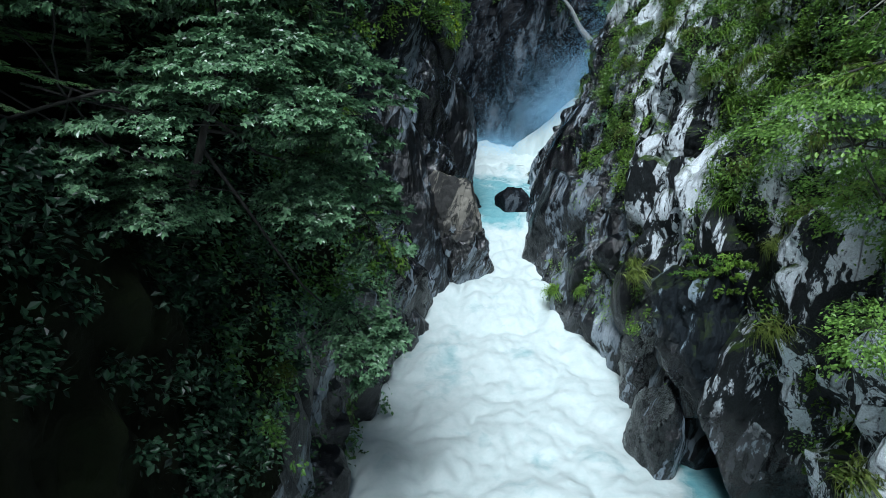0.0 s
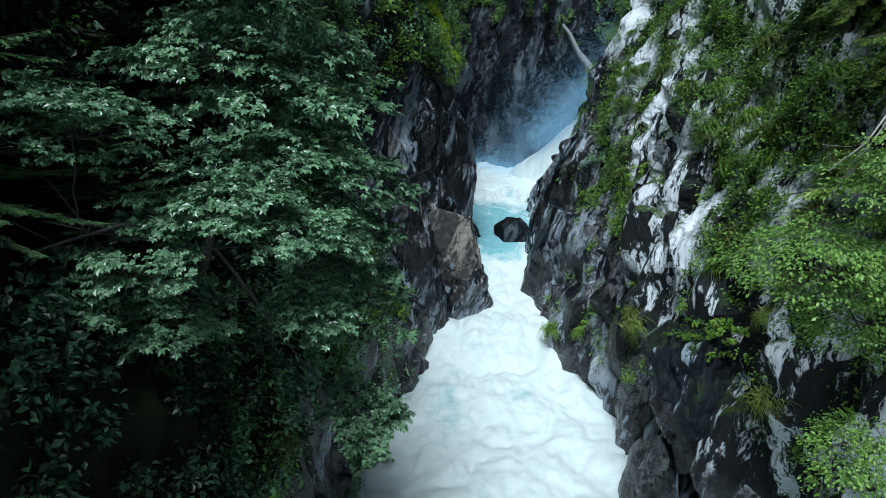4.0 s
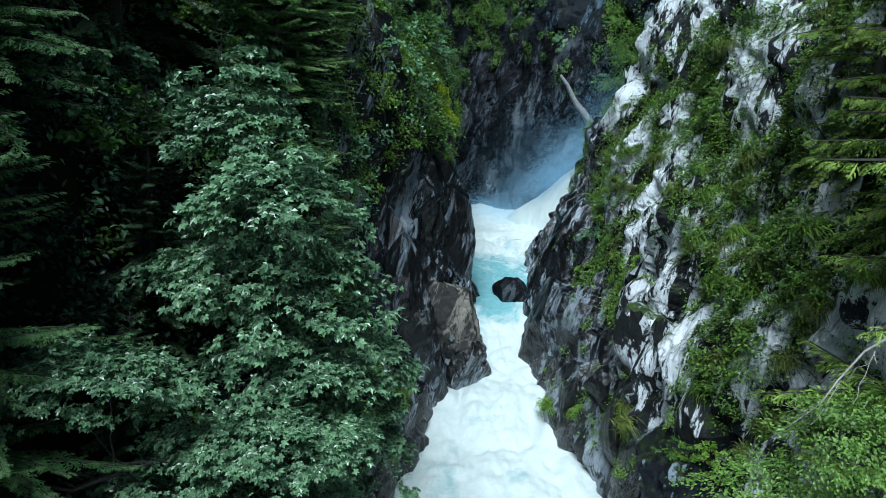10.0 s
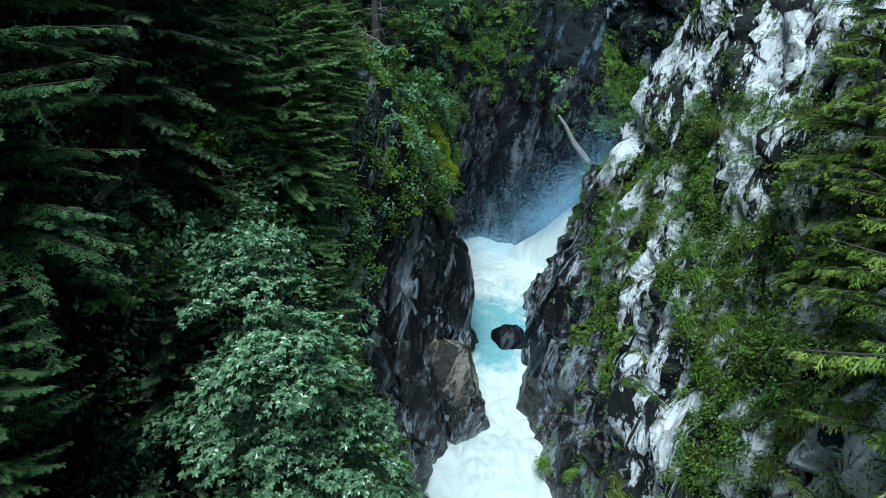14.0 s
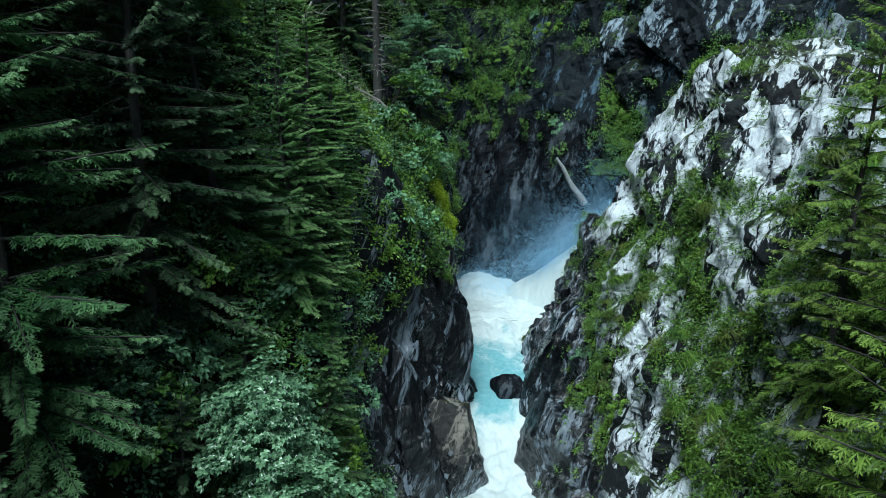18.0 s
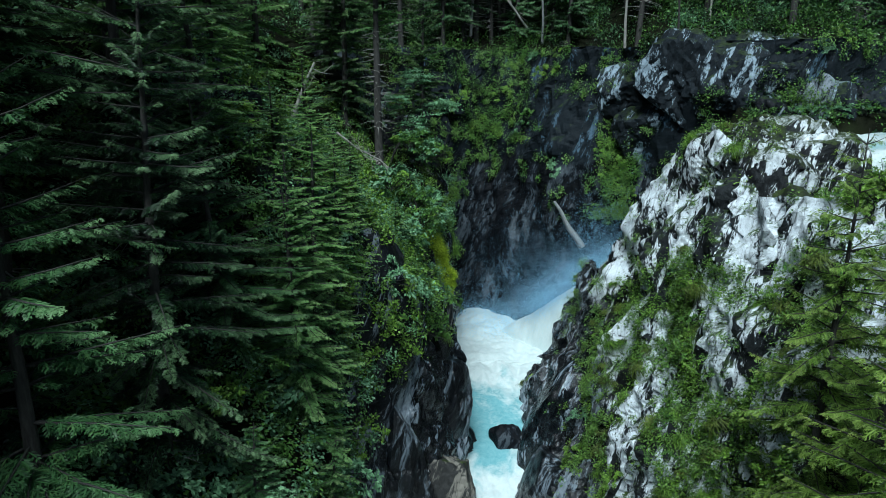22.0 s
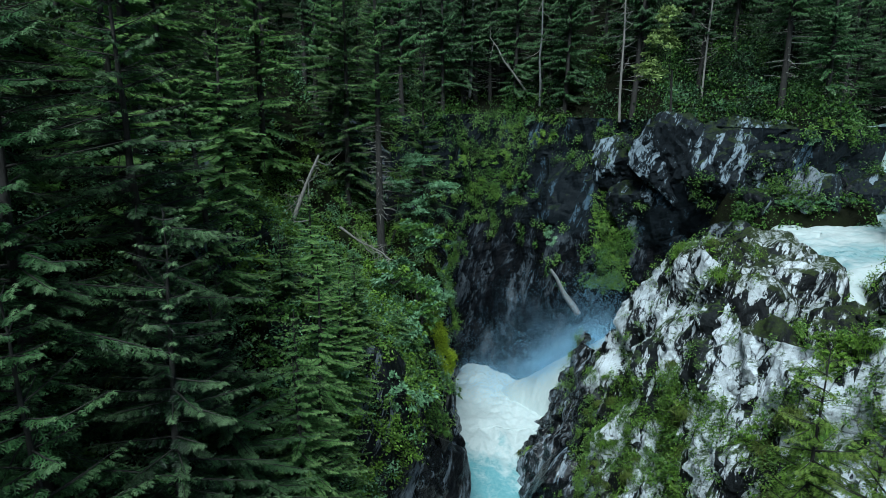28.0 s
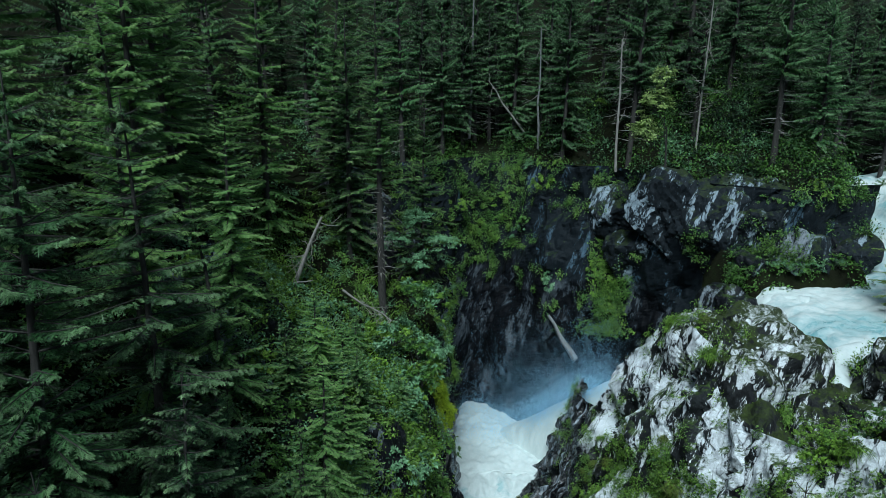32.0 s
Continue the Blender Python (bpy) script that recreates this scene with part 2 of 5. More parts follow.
def soil_material(name):
    m, nt, b = mat_new(name)
    _, v = coords(nt)
    n, k = noise_tex(nt, v, 0.5, 8, 0.65), noise_tex(nt, v, 5.0, 8, 0.75)
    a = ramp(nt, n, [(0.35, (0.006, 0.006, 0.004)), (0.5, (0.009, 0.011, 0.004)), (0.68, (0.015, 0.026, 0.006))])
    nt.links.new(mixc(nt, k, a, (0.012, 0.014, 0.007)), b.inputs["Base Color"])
    b.inputs["Roughness"].default_value = 0.95
    b.inputs["Specular IOR Level"].default_value = 0.1
    bump(nt, b, k, 1.0, 0.2)
    return m


def water_material(name, foam_at=0.45, deep=(0.08, 0.26, 0.29), milky=(0.3, 0.51, 0.54), stretch=(1, 1, 1), scale=0.5):
    """Glacial meltwater: milky turquoise under torn white foam."""
    m, nt, b = mat_new(name)
    _, v = coords(nt, stretch)
    n = noise_tex(nt, v, scale, 7, 0.62, 1.2)
    k = noise_tex(nt, v, scale * 5, 7, 0.7, 0.6)
    f = mathn(nt, "ADD", mathn(nt, "MULTIPLY", n, 0.75), mathn(nt, "MULTIPLY", k, 0.25))
    at = nt.nodes.new("ShaderNodeAttribute")
    at.attribute_name = "foam"
    f = mathn(nt, "ADD", f, mathn(nt, "SUBTRACT", at.outputs["Fac"], 0.5))
    foam = ramp(nt, f, [(foam_at - 0.2, (0, 0, 0)), (foam_at + 0.16, (1, 1, 1))])
    w = mixc(nt, k, deep, milky)
    nt.links.new(mixc(nt, foam, w, mixc(nt, k, (0.42, 0.52, 0.51), (0.66, 0.69, 0.68))), b.inputs["Base Color"])
    nt.links.new(mathn(nt, "MULTIPLY_ADD", foam, 0.5, 0.12), b.inputs["Roughness"])
    b.inputs["IOR"].default_value = 1.33
    bump(nt, b, mathn(nt, "ADD", f, mathn(nt, "MULTIPLY", k, 0.3)), 0.25, 0.3)
    return m


M_PALE = rock_material("pale_gneiss", (0.72, 0.77, 0.81), (0.045, 0.052, 0.06), (0.006, 0.008, 0.008), 0.5, moss=(0.04, 0.07, 0.012), pale_at=0.485)
M_SLAB = rock_material("streaked_gneiss", (0.72, 0.77, 0.8), (0.035, 0.04, 0.044), (0.007, 0.008, 0.009), 0.58, moss=(0.03, 0.045, 0.009), pale_at=0.528, streak=0.2)
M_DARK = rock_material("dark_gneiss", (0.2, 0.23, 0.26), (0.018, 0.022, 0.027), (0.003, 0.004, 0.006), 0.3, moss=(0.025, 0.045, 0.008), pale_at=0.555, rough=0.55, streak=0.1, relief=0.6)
# Wet back wall: its near-black blue also stands in for shade and haze.
M_BACK = rock_material("darkened_blue_gneiss", (0.06, 0.1, 0.14), (0.007, 0.015, 0.021), (0.002, 0.005, 0.008), 0.3, moss=(0.02, 0.036, 0.008), pale_at=0.63, streak=0.02, relief=0.6, wet_glint=0.3, wet_rough=0.65, gloss=-0.12, wet_dark=1.3)
M_WET = rock_material("wet_gneiss", (0.2, 0.25, 0.3), (0.012, 0.018, 0.025), (0.002, 0.004, 0.006), 0.1, pale_at=0.58, wet_shift=0.22, wet_glint=0.75, rough=0.45, streak=0.2, relief=0.8, wet_rough=0.3, gloss=0.3)
M_TAN = rock_material("tan_gneiss", (0.21, 0.195, 0.165), (0.1, 0.094, 0.083), (0.02, 0.021, 0.022), 0.15, pale_at=0.49, wet_shift=0.0, relief=0.8)
M_BLUE = rock_material("blue_grey_gneiss", (0.3, 0.37, 0.43), (0.03, 0.043, 0.055), (0.005, 0.008, 0.011), 0.45, moss=(0.025, 0.04, 0.01), pale_at=0.57, streak=0.2)
M_SOIL = soil_material("forest_floor")
M_BARK = bark_material("grey_bark", (0.014, 0.013, 0.011), (0.06, 0.057, 0.052))
M_DEAD = bark_material("bleached_wood", (0.12, 0.115, 0.105), (0.42, 0.4, 0.37))
M_LOG = bark_material("wet_stripped_wood", (0.07, 0.072, 0.075), (0.3, 0.31, 0.31))
# Darker copy of the spruce needles: the forest's shade is put into the colour.
M_FOREST = leaf_material("shaded_spruce_needles", (0.01, 0.034, 0.013), (0.062, 0.135, 0.045), 0.5, 0.2, (0.085, 0.15, 0.045), tip=(0.16, 0.27, 0.12), vary=0.5)
M_SPRUCE = leaf_material("spruce_needles", (0.011, 0.038, 0.014), (0.07, 0.16, 0.052), 0.5, 0.2, (0.12, 0.21, 0.06), tip=(0.27, 0.42, 0.19), vary=0.5)
# Rim needles: yellower green, brightened further to stand in for light on the rim.
M_RIM = leaf_material("brightened_spruce_needles", (0.024, 0.07, 0.018), (0.135, 0.27, 0.075), 0.5, 0.28, (0.22, 0.36, 0.08), tip=(0.35, 0.5, 0.18), vary=0.5)
M_HEMLOCK = leaf_material("hanging_conifer_sprays", (0.06, 0.13, 0.02), (0.27, 0.41, 0.07), 0.45, 0.4, (0.36, 0.46, 0.08), tip=(0.4, 0.5, 0.12), vary=0.1)
# Bank leaves coloured near-black, standing in for the shade they hang in.
M_DIM_LEAF = leaf_material("shade_dark_leaves", (0.008, 0.026, 0.013), (0.035, 0.08, 0.04), 0.4, 0.2)
M_MAPLE = leaf_material("maple_leaves", (0.025, 0.075, 0.036), (0.225, 0.385, 0.2), 0.3, 0.25, (0.27, 0.36, 0.12), shine=0.6, vary=0.0)
M_SHRUB = leaf_material("shrub_leaves", (0.02, 0.055, 0.013), (0.125, 0.25, 0.045), 0.4, 0.25, (0.15, 0.27, 0.04))
M_BUSH = leaf_material("bright_bush_leaves", (0.045, 0.105, 0.022), (0.2, 0.34, 0.07), 0.38, 0.28, (0.27, 0.36, 0.07))
M_LIME = leaf_material("lime_green_leaves", (0.045, 0.1, 0.013), (0.22, 0.37, 0.05), 0.4, 0.3)
M_YOUNG = leaf_material("young_yellow_green_leaves", (0.14, 0.22, 0.06), (0.42, 0.54, 0.18), 0.4, 0.3)
M_TEAL = leaf_material("bluish_leaves", (0.05, 0.13, 0.06), (0.24, 0.42, 0.22), 0.35, 0.28)
M_MOSS = leaf_material("bright_moss", (0.22, 0.33, 0.015), (0.45, 0.58, 0.03), 0.7, 0.2)
M_GRASS = leaf_material("grass_blades", (0.04, 0.07, 0.012), (0.19, 0.24, 0.05), 0.5, 0.3)
M_FOAM = water_material("foaming_meltwater")
M_FALL = water_material("falling_meltwater", 0.3, stretch=(1, 1, 0.3), scale=0.7)

# ---- plan of the gorge ----
# left wall: x by height (rows) and distance up the gorge (columns)
LEFT_Y = [6, 14, 20, 26, 30, 33, 36, 39, 44, 50, 58, 68]
LEFT_Z = [-15, -11, -7, -3, 1, 5, 9, 14, 22]
left_x = table(LEFT_Z, LEFT_Y, [
    [-4.8, -4.5, -4.0, -2.6, -1.3, -0.4, 2.0, 2.9, 2.0, 1.5, 1.2, 1.0],
    [-5.3, -4.8, -4.2, -3.0, -2.1, -1.6, 1.0, 2.3, 1.9, 1.4, 1.2, 1.0],
    [-6.0, -5.6, -5.0, -3.8, -3.2, -2.8, 0.0, 0.9, 1.6, 1.2, 1.1, 0.9],
    [-7.5, -6.5, -5.8, -4.7, -4.4, -4.2, -1.6, -0.1, 1.1, 0.8, 0.8, 0.7],
    [-9.0, -8.0, -6.6, -5.3, -4.8, -4.4, -2.2, -0.8, -0.1, 0.1, 0.3, 0.5],
    [-10.0, -9.0, -7.5, -5.9, -5.0, -4.5, -2.4, -1.5, -1.2, -0.6, -0.2, 0.2],
    [-11.5, -10.5, -9.0, -7.0, -5.6, -4.8, -3.4, -3.1, -3.4, -2.2, -1.0, 0.0],
    [-13.0, -12.0, -10.5, -8.5, -7.2, -6.4, -7.5, -9.5, -12.8, -13.0, -7.0, -2.0],
    [-20, -19, -17, -15, -13.5, -13, -14, -16, -19, -20, -15, -10]])
RIGHT_Y = [6, 12, 18, 22, 26, 30, 34, 38, 44, 50, 56]
RIGHT_Z = [-15, -12, -8, -4, 0, 4, 8, 12, 16]
right_x = table(RIGHT_Z, RIGHT_Y, np.array([
    [8.0, 8.5, 10.0, 11.5, 13.0, 14.5, 16.0, 18.0, 20.0],
    [9.2, 9.4, 10.0, 11.0, 12.0, 13.5, 15.0, 17.0, 19.0],
    [10.8, 10.8, 10.6, 10.6, 11.4, 13.0, 14.6, 16.5, 18.8],
    [8.7, 8.7, 8.8, 9.4, 11.4, 13.0, 14.6, 16.6, 18.8],
    [8.8, 8.7, 8.8, 9.6, 11.6, 13.2, 14.6, 16.6, 18.6],
    [7.0, 7.2, 8.6, 9.6, 10.8, 13.2, 14.4, 15.8, 17.8],
    [5.6, 6.2, 8.2, 9.6, 10.9, 12.4, 14.0, 15.4, 17.2],
    [5.3, 5.8, 7.6, 9.4, 10.8, 12.0, 13.4, 14.8, 16.4],
    [7.0, 7.1, 7.6, 9.2, 11.2, 12.4, 13.6, 14.8, 16.2],
    [7.2, 7.2, 7.6, 9.4, 11.7, 13.0, 14.4, 15.6, 17.0],
    [9.0, 9.0, 10.0, 12.0, 14.0, 15.0, 16.0, 17.0, 18.0]]).T)
BACK_X = [-6, -1, 3, 6, 9, 12, 15, 18, 22, 26, 31, 38]
BACK_Z = [-8, 2, 7, 12, 17, 22]
back_y = table(BACK_Z, BACK_X, [
    [66, 68, 70, 69.5, 65, 62.5, 61, 60, 57, 54, 52, 54],
    [66, 68, 71, 71.2, 67.5, 63, 61.2, 60.5, 57, 54, 52, 54],
    [66, 69, 72, 73, 70, 64, 61.8, 61, 57, 54, 52, 54],
    [67, 70, 73, 74.5, 72, 65, 62.5, 63, 57.5, 54, 52, 54],
    [68, 71, 74, 76, 75, 69, 65, 66, 57.5, 53.8, 52, 54.5],
    [70, 73, 76, 78, 78, 73, 68, 68, 59, 55.5, 53, 57]])


def smooth_max(a, b, k=1.5):
    return np.maximum(a, b) + 0.25 * np.maximum(k - np.abs(a - b), 0) ** 2 / k


def ground_z(x, y):
    """Height of the wooded slopes over the gorge; far below inside the gorge."""
    x, y = np.asarray(x, float), np.asarray(y, float)
    dl = left_x(22.0, y) - 0.5 - x
    hl = np.where(dl > 0, 22 + 0.85 * dl, 22 + 12 * dl)
    dr = x - right_x(16.0, y) - 0.5
    low = np.clip((y - 25.0) / 3.0, 0, 1)
    base = 16.0 - 3.6 * low
    hr = np.where(dr > 0, base + 0.7 * np.maximum(dr - 7.0 * low, 0), base + 12 * dr)
    run = np.interp(x, [23, 24, 34, 38, 42, 46, 60], [-17, 14.0, 14.2, 16, 20, 21, 22])
    run = run + np.where(x > 23.5, 2.6 * np.clip((y - 47.5 - np.clip(x - 34, 0, 20) * 2.2) / 1.5, 0, 1), 0)
    hr = hr + (run - hr) * np.clip((y - np.interp(x, [17, 22, 25, 40], [41, 36, 33.5, 33.5])) / 2.0, 0, 1)
    db = y - back_y(22.0, np.clip(x, -6, 38)) - 0.5 - 2.0 * np.clip(x - 38, 0, 8)
    hb = np.where(db > 0, 21.5 + 0.42 * db, 21.5 + 12 * db)
    z = smooth_max(smooth_max(hl, hr), hb)
    return np.clip(z, -17, 160)


def left_z(x, y):
    """Height of the left bank, on the wall or on the slope above it."""
    zs = np.linspace(-15, 22, 60)
    xs = left_x(zs, np.full(60, float(y)))
    if x < xs[-1]:
        return float(ground_z(x, y))
    return float(np.interp(-x, -xs, zs))


def right_z(x, y):
    zs = np.linspace(-15, 16, 60)
    xs = right_x(zs, np.full(60, float(y)))
    if x > xs[-1]:
        return float(ground_z(x, y))
    return float(np.interp(x, np.maximum.accumulate(xs), zs))


def axis(*runs):
    """Sample places: runs of (start, end, step)."""
    return np.unique(np.concatenate([np.arange(a, b, s) for a, b, s in runs] + [[runs[-1][1]]]))


# ---- ground ----
gx = axis((-400, -60, 20), (-60, -30, 2), (-30, 45, 0.8), (45, 80, 3), (80, 400, 20))
gy = axis((-200, -20, 15), (-20, 90, 0.8), (90, 130, 3), (130, 500, 20))
GX, GY = np.meshgrid(gx, gy, indexing="ij")
GZ = ground_z(GX, GY)
GZ = GZ + 0.5 * fbm(np.stack([GX * 0.3, GY * 0.3, GZ * 0.1], -1), 4, 3)
ground = new("ground", grid_mesh("ground", np.stack([GX, GY, GZ], -1), M_SOIL))
tagged(ground, "steep wooded hillside of dark mossy forest soil", "ground", kind="structure")


TURN = np.array(Euler((0.5, 0.35, 0.6)).to_matrix())


def crag(P, seed, size=1.0, grain=1.0, coarse=2.1, middle=1.2, small=0.4):
    Q = P * np.array([1.0, 1.0, 0.55]) + P[..., 2:3] * np.array([0.1, 0.16, 0])
    Q = (Q + 0.15 * np.stack([fbm(P * 0.8, 2, seed + 60 + k) for k in range(3)], -1)) @ TURN.T / grain
    return size * (coarse * facets(Q / 3.3, seed) + middle * facets(Q / 1.4, seed + 20) + small * facets(Q / 0.6, seed + 40)
                   + 0.3 * fbm(P * 0.4, 3, seed) + 0.05 * fbm(P * 3.0, 3, seed + 5))


# ---- rock walls ----
def wall(name, G, mat, label, seed, size=1.0, dark_soil=False, **relief):
    N = grid_normals(G)
    G = G + N * crag(G, seed, size, **relief)[..., None]
    me = grid_mesh(name, G, mat, False)
    add_splash(me, G.reshape(-1, 3))
    # near-black soil colour on the near bank stands in for its shade
    if dark_soil:
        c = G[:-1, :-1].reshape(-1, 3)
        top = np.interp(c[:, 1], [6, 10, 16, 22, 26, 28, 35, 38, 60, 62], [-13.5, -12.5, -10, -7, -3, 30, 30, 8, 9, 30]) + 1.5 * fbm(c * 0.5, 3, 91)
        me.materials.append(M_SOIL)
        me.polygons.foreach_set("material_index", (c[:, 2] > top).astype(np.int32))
    tagged(new(name, me), label, "cliff", kind="structure")
    return G, N


yy = axis((-40, 6, 2), (6, 58, 0.15), (58, 70, 0.5))
zz = np.arange(-15, 22.4, 0.17)
Yg, Zg = np.meshgrid(yy, zz, indexing="ij")
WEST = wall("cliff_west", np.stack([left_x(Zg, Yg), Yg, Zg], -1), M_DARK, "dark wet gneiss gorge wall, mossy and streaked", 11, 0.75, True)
yy = axis((-40, 8, 2), (8, 57, 0.14))
vv = np.linspace(0, 1, 215)
Yg, Vg = np.meshgrid(yy, vv, indexing="ij")
Zg = -15 + Vg * (np.interp(Yg, [24, 27, 31, 34, 38, 41, 44, 47, 51, 57], [16.4, 14.0, 13.0, 14.5, 16.6, 14.5, 9.5, 4.8, 3.6, 2.6]) + 15)
EAST = wall("cliff_east", np.stack([right_x(Zg, Yg), Yg, Zg], -1)[::-1], M_PALE, "pale grey craggy gneiss cliff with moss and ferns", 31, coarse=2.2, middle=1.0, small=0.4)
xx = axis((-6, 38, 0.28))
zz = np.arange(-9, 22.4, 0.26)
Xg, Zg = np.meshgrid(xx, zz, indexing="ij")
NORTH = wall("cliff_north", np.stack([Xg, back_y(Zg, Xg), Zg], -1), M_BACK, "rock wall behind the waterfall, coloured blue-black for its shade and haze", 51, 1.5, grain=2.0, coarse=1.6, middle=0.7, small=0.3)


# ---- water ----
def foam_attr(me, values):
    a = me.attributes.new("foam", "FLOAT", "POINT")
    a.data.foreach_set("value", np.asarray(values, np.float32).ravel())


def river_z(y):
    return np.interp(y, [-60, 24, 29, 33, 36, 40, 43, 46, 50, 58, 72], [-13.6, -13.4, -12.9, -12.2, -11.7, -10.3, -9.2, -8.7, -8.0, -7.2, -7.2])


yy = axis((-40, 12, 2), (12, 72, 0.16))
uu = np.linspace(0, 1, 110)
Yg, U = np.meshgrid(yy, uu, indexing="ij")
Zr = river_z(Yg)
xl, xr = left_x(Zr, Yg) - 1.2, np.where(Yg < 56, right_x(Zr, Yg) + 1.2, 16.0)
Xg = xl + (xr - xl) * U
P = np.stack([Xg, Yg * 0.7, Zr * 0], -1)
calm = np.clip(1.5 - np.abs(Yg - 46.5) / 4.6, 0, 1) * np.clip(1.15 - 1.3 * U ** 3, 0, 1) + np.clip((Xg - 7.6) / 1.0, 0, 1) * (Yg < 22) + np.clip((-3.0 - Xg) / 1.5, 0, 1) * (Yg < 20)
churn = np.clip(1 - calm, 0.12, 1)
heave = churn * (0.8 * np.abs(fbm(P * 0.5, 3, 7)) + 0.26 * np.abs(fbm(P * 1.3, 3, 8)) + 0.1 * fbm(P * 3.2, 2, 10)) + 0.15 * fbm(P * 0.4, 2, 9)
heave = heave + 0.5 * np.exp(-((Yg - 34.5) / 2.5) ** 2) * (1 - (2 * U - 1) ** 2)
# the surge where the fall strikes the basin
heave = heave + 0.9 * np.exp(-((Xg - 4.4) / 2.3) ** 2 - ((Yg - 65.0) / 3.0) ** 2) * (1 + 0.5 * fbm(P * 0.8, 3, 16))
me = grid_mesh("water", np.stack([Xg, Yg, Zr + heave], -1), M_FOAM)
foam_attr(me, np.clip(0.76 - 0.62 * calm + 0.45 * fbm(P * 0.5, 4, 15), 0, 1))
tagged(new("water", me), "white foaming turquoise meltwater rushing down the gorge", "river", kind="structure")

# upper river: a shallow run above the rock slab, fed by a cascade
xx = axis((24.8, 60, 0.22))
yy = axis((34.5, 66, 0.22))
Xg, Yg = np.meshgrid(xx, yy, indexing="ij")
Zr = np.interp(Xg, [24.8, 26.0, 34, 38, 42, 46, 60], [14.2, 14.9, 15.2, 17.0, 21.0, 22.0, 23.0])
P = np.stack([Xg * 0.8, Yg, Zr], -1)
me = grid_mesh("upper_water", np.stack([Xg, Yg, Zr + 0.55 * np.abs(fbm(P * 0.5, 4, 12)) + 0.15 * fbm(P * 2, 3, 13)], -1), M_FOAM)
foam_attr(me, np.clip(0.55 + 0.5 * fbm(P * 0.25, 2, 14), 0, 1))
tagged(new("upper_water", me), "shallow white rapids running over rock above the falls", "river", kind="structure")

# main fall: from the lip behind the slab down the chute into the basin
ctrl = np.array([[28, 45.5, 15.3], [25.4, 47, 14.9], [23, 50, 11.5], [19.5, 54, 6], [16.8, 56.5, 2.8], [13, 59, -0.6], [9.5, 61.5, -4.2], [6.5, 63.5, -6.8]])
s = np.linspace(0, 7, 160)
C = np.stack([np.interp(s, np.arange(8), ctrl[:, k]) for k in range(3)], -1)
for _ in range(6):
    C[1:-1] = (C[:-2] + 2 * C[1:-1] + C[2:]) / 4
side = np.array([0.58, 0.81, 0.0])
w = np.linspace(-2.6, 2.6, 46)
G = C[:, None] + w[None, :, None] * side + np.array([0, 0, -1.0]) * (np.where(w < 0, 6.5, 2.0) * (w / 2.6) ** 2)[None, :, None]
G = G + (0.35 * fbm(G * np.array([1.2, 1.2, 0.3]), 4, 21))[..., None] * np.array([-0.5, -0.5, 0.6])
me = grid_mesh("waterfall", G, M_FALL)
foam_attr(me, np.full(G.shape[:2], 0.8))
tagged(new("waterfall", me), "white waterfall plunging down a rock chute", "waterfall")

# side stream: a narrow spill round the end of the slab
ctrl = np.array([[26.6, 37.2, 15.2], [24.8, 36.4, 15.0], [23.7, 35.2, 14.6], [23.2, 33.9, 14.2], [22.9, 32.8, 13.7], [22.6, 31.9, 12.6]])
s = np.linspace(0, 5, 60)
C = np.stack([np.interp(s, np.arange(6), ctrl[:, k]) for k in range(3)], -1)
for _ in range(4):
    C[1:-1] = (C[:-2] + 2 * C[1:-1] + C[2:]) / 4
w = np.linspace(-0.9, 0.9, 18)
G = C[:, None] + w[None, :, None] * np.array([0.85, -0.5, 0.0]) - np.array([0, 0, 0.5]) * ((w / 0.9) ** 2)[None, :, None]
G = G + (0.3 * fbm(G * 1.3, 4, 23))[..., None] * np.array([0.0, -0.3, 0.9])
me = grid_mesh("side_stream", G, M_FALL)
foam_attr(me, np.full(G.shape[:2], 0.62))
tagged(new("side_stream", me), "narrow white stream spilling round the end of the slab", "stream")


# ---- rocks ----
SHELLS, OUTCROPS = [], []


def boulder(name, centre, radii, mat, label, seed, level=5, boxy=0.75, size=0.35, turn=(0, 0, 0), category="rock", group=""):
    """A broken block: a squared-off ball with broken-rock relief."""
    bm = bmesh.new()
    bmesh.ops.create_icosphere(bm, subdivisions=level, radius=1.0)
    V = np.array([v.co[:] for v in bm.verts])
    V = np.sign(V) * np.abs(V) ** boxy
    V = V / np.max(np.abs(V), axis=0)
    R = np.array(Euler([radians(a) for a in turn]).to_matrix())
    W = (V * np.array(radii)) @ R.T
    N = W / np.linalg.norm(W, axis=1, keepdims=True)
    W = W + N * (crag(W + np.array(centre), seed, size))[:, None]
    for v, c in zip(bm.verts, W):
        v.co = c
    me = bpy.data.meshes.new(name)
    bm.to_mesh(me)
    bm.free()
    me.polygons.foreach_set("use_smooth", np.zeros(len(me.polygons), bool))
    me.materials.append(mat)
    add_splash(me, W + np.array(centre))
    if mat is M_SLAB:
        SHELLS.append((W + np.array(centre), N))
    ob = new(name, me)
    ob.location = centre
    return tagged(ob, label, category, group)


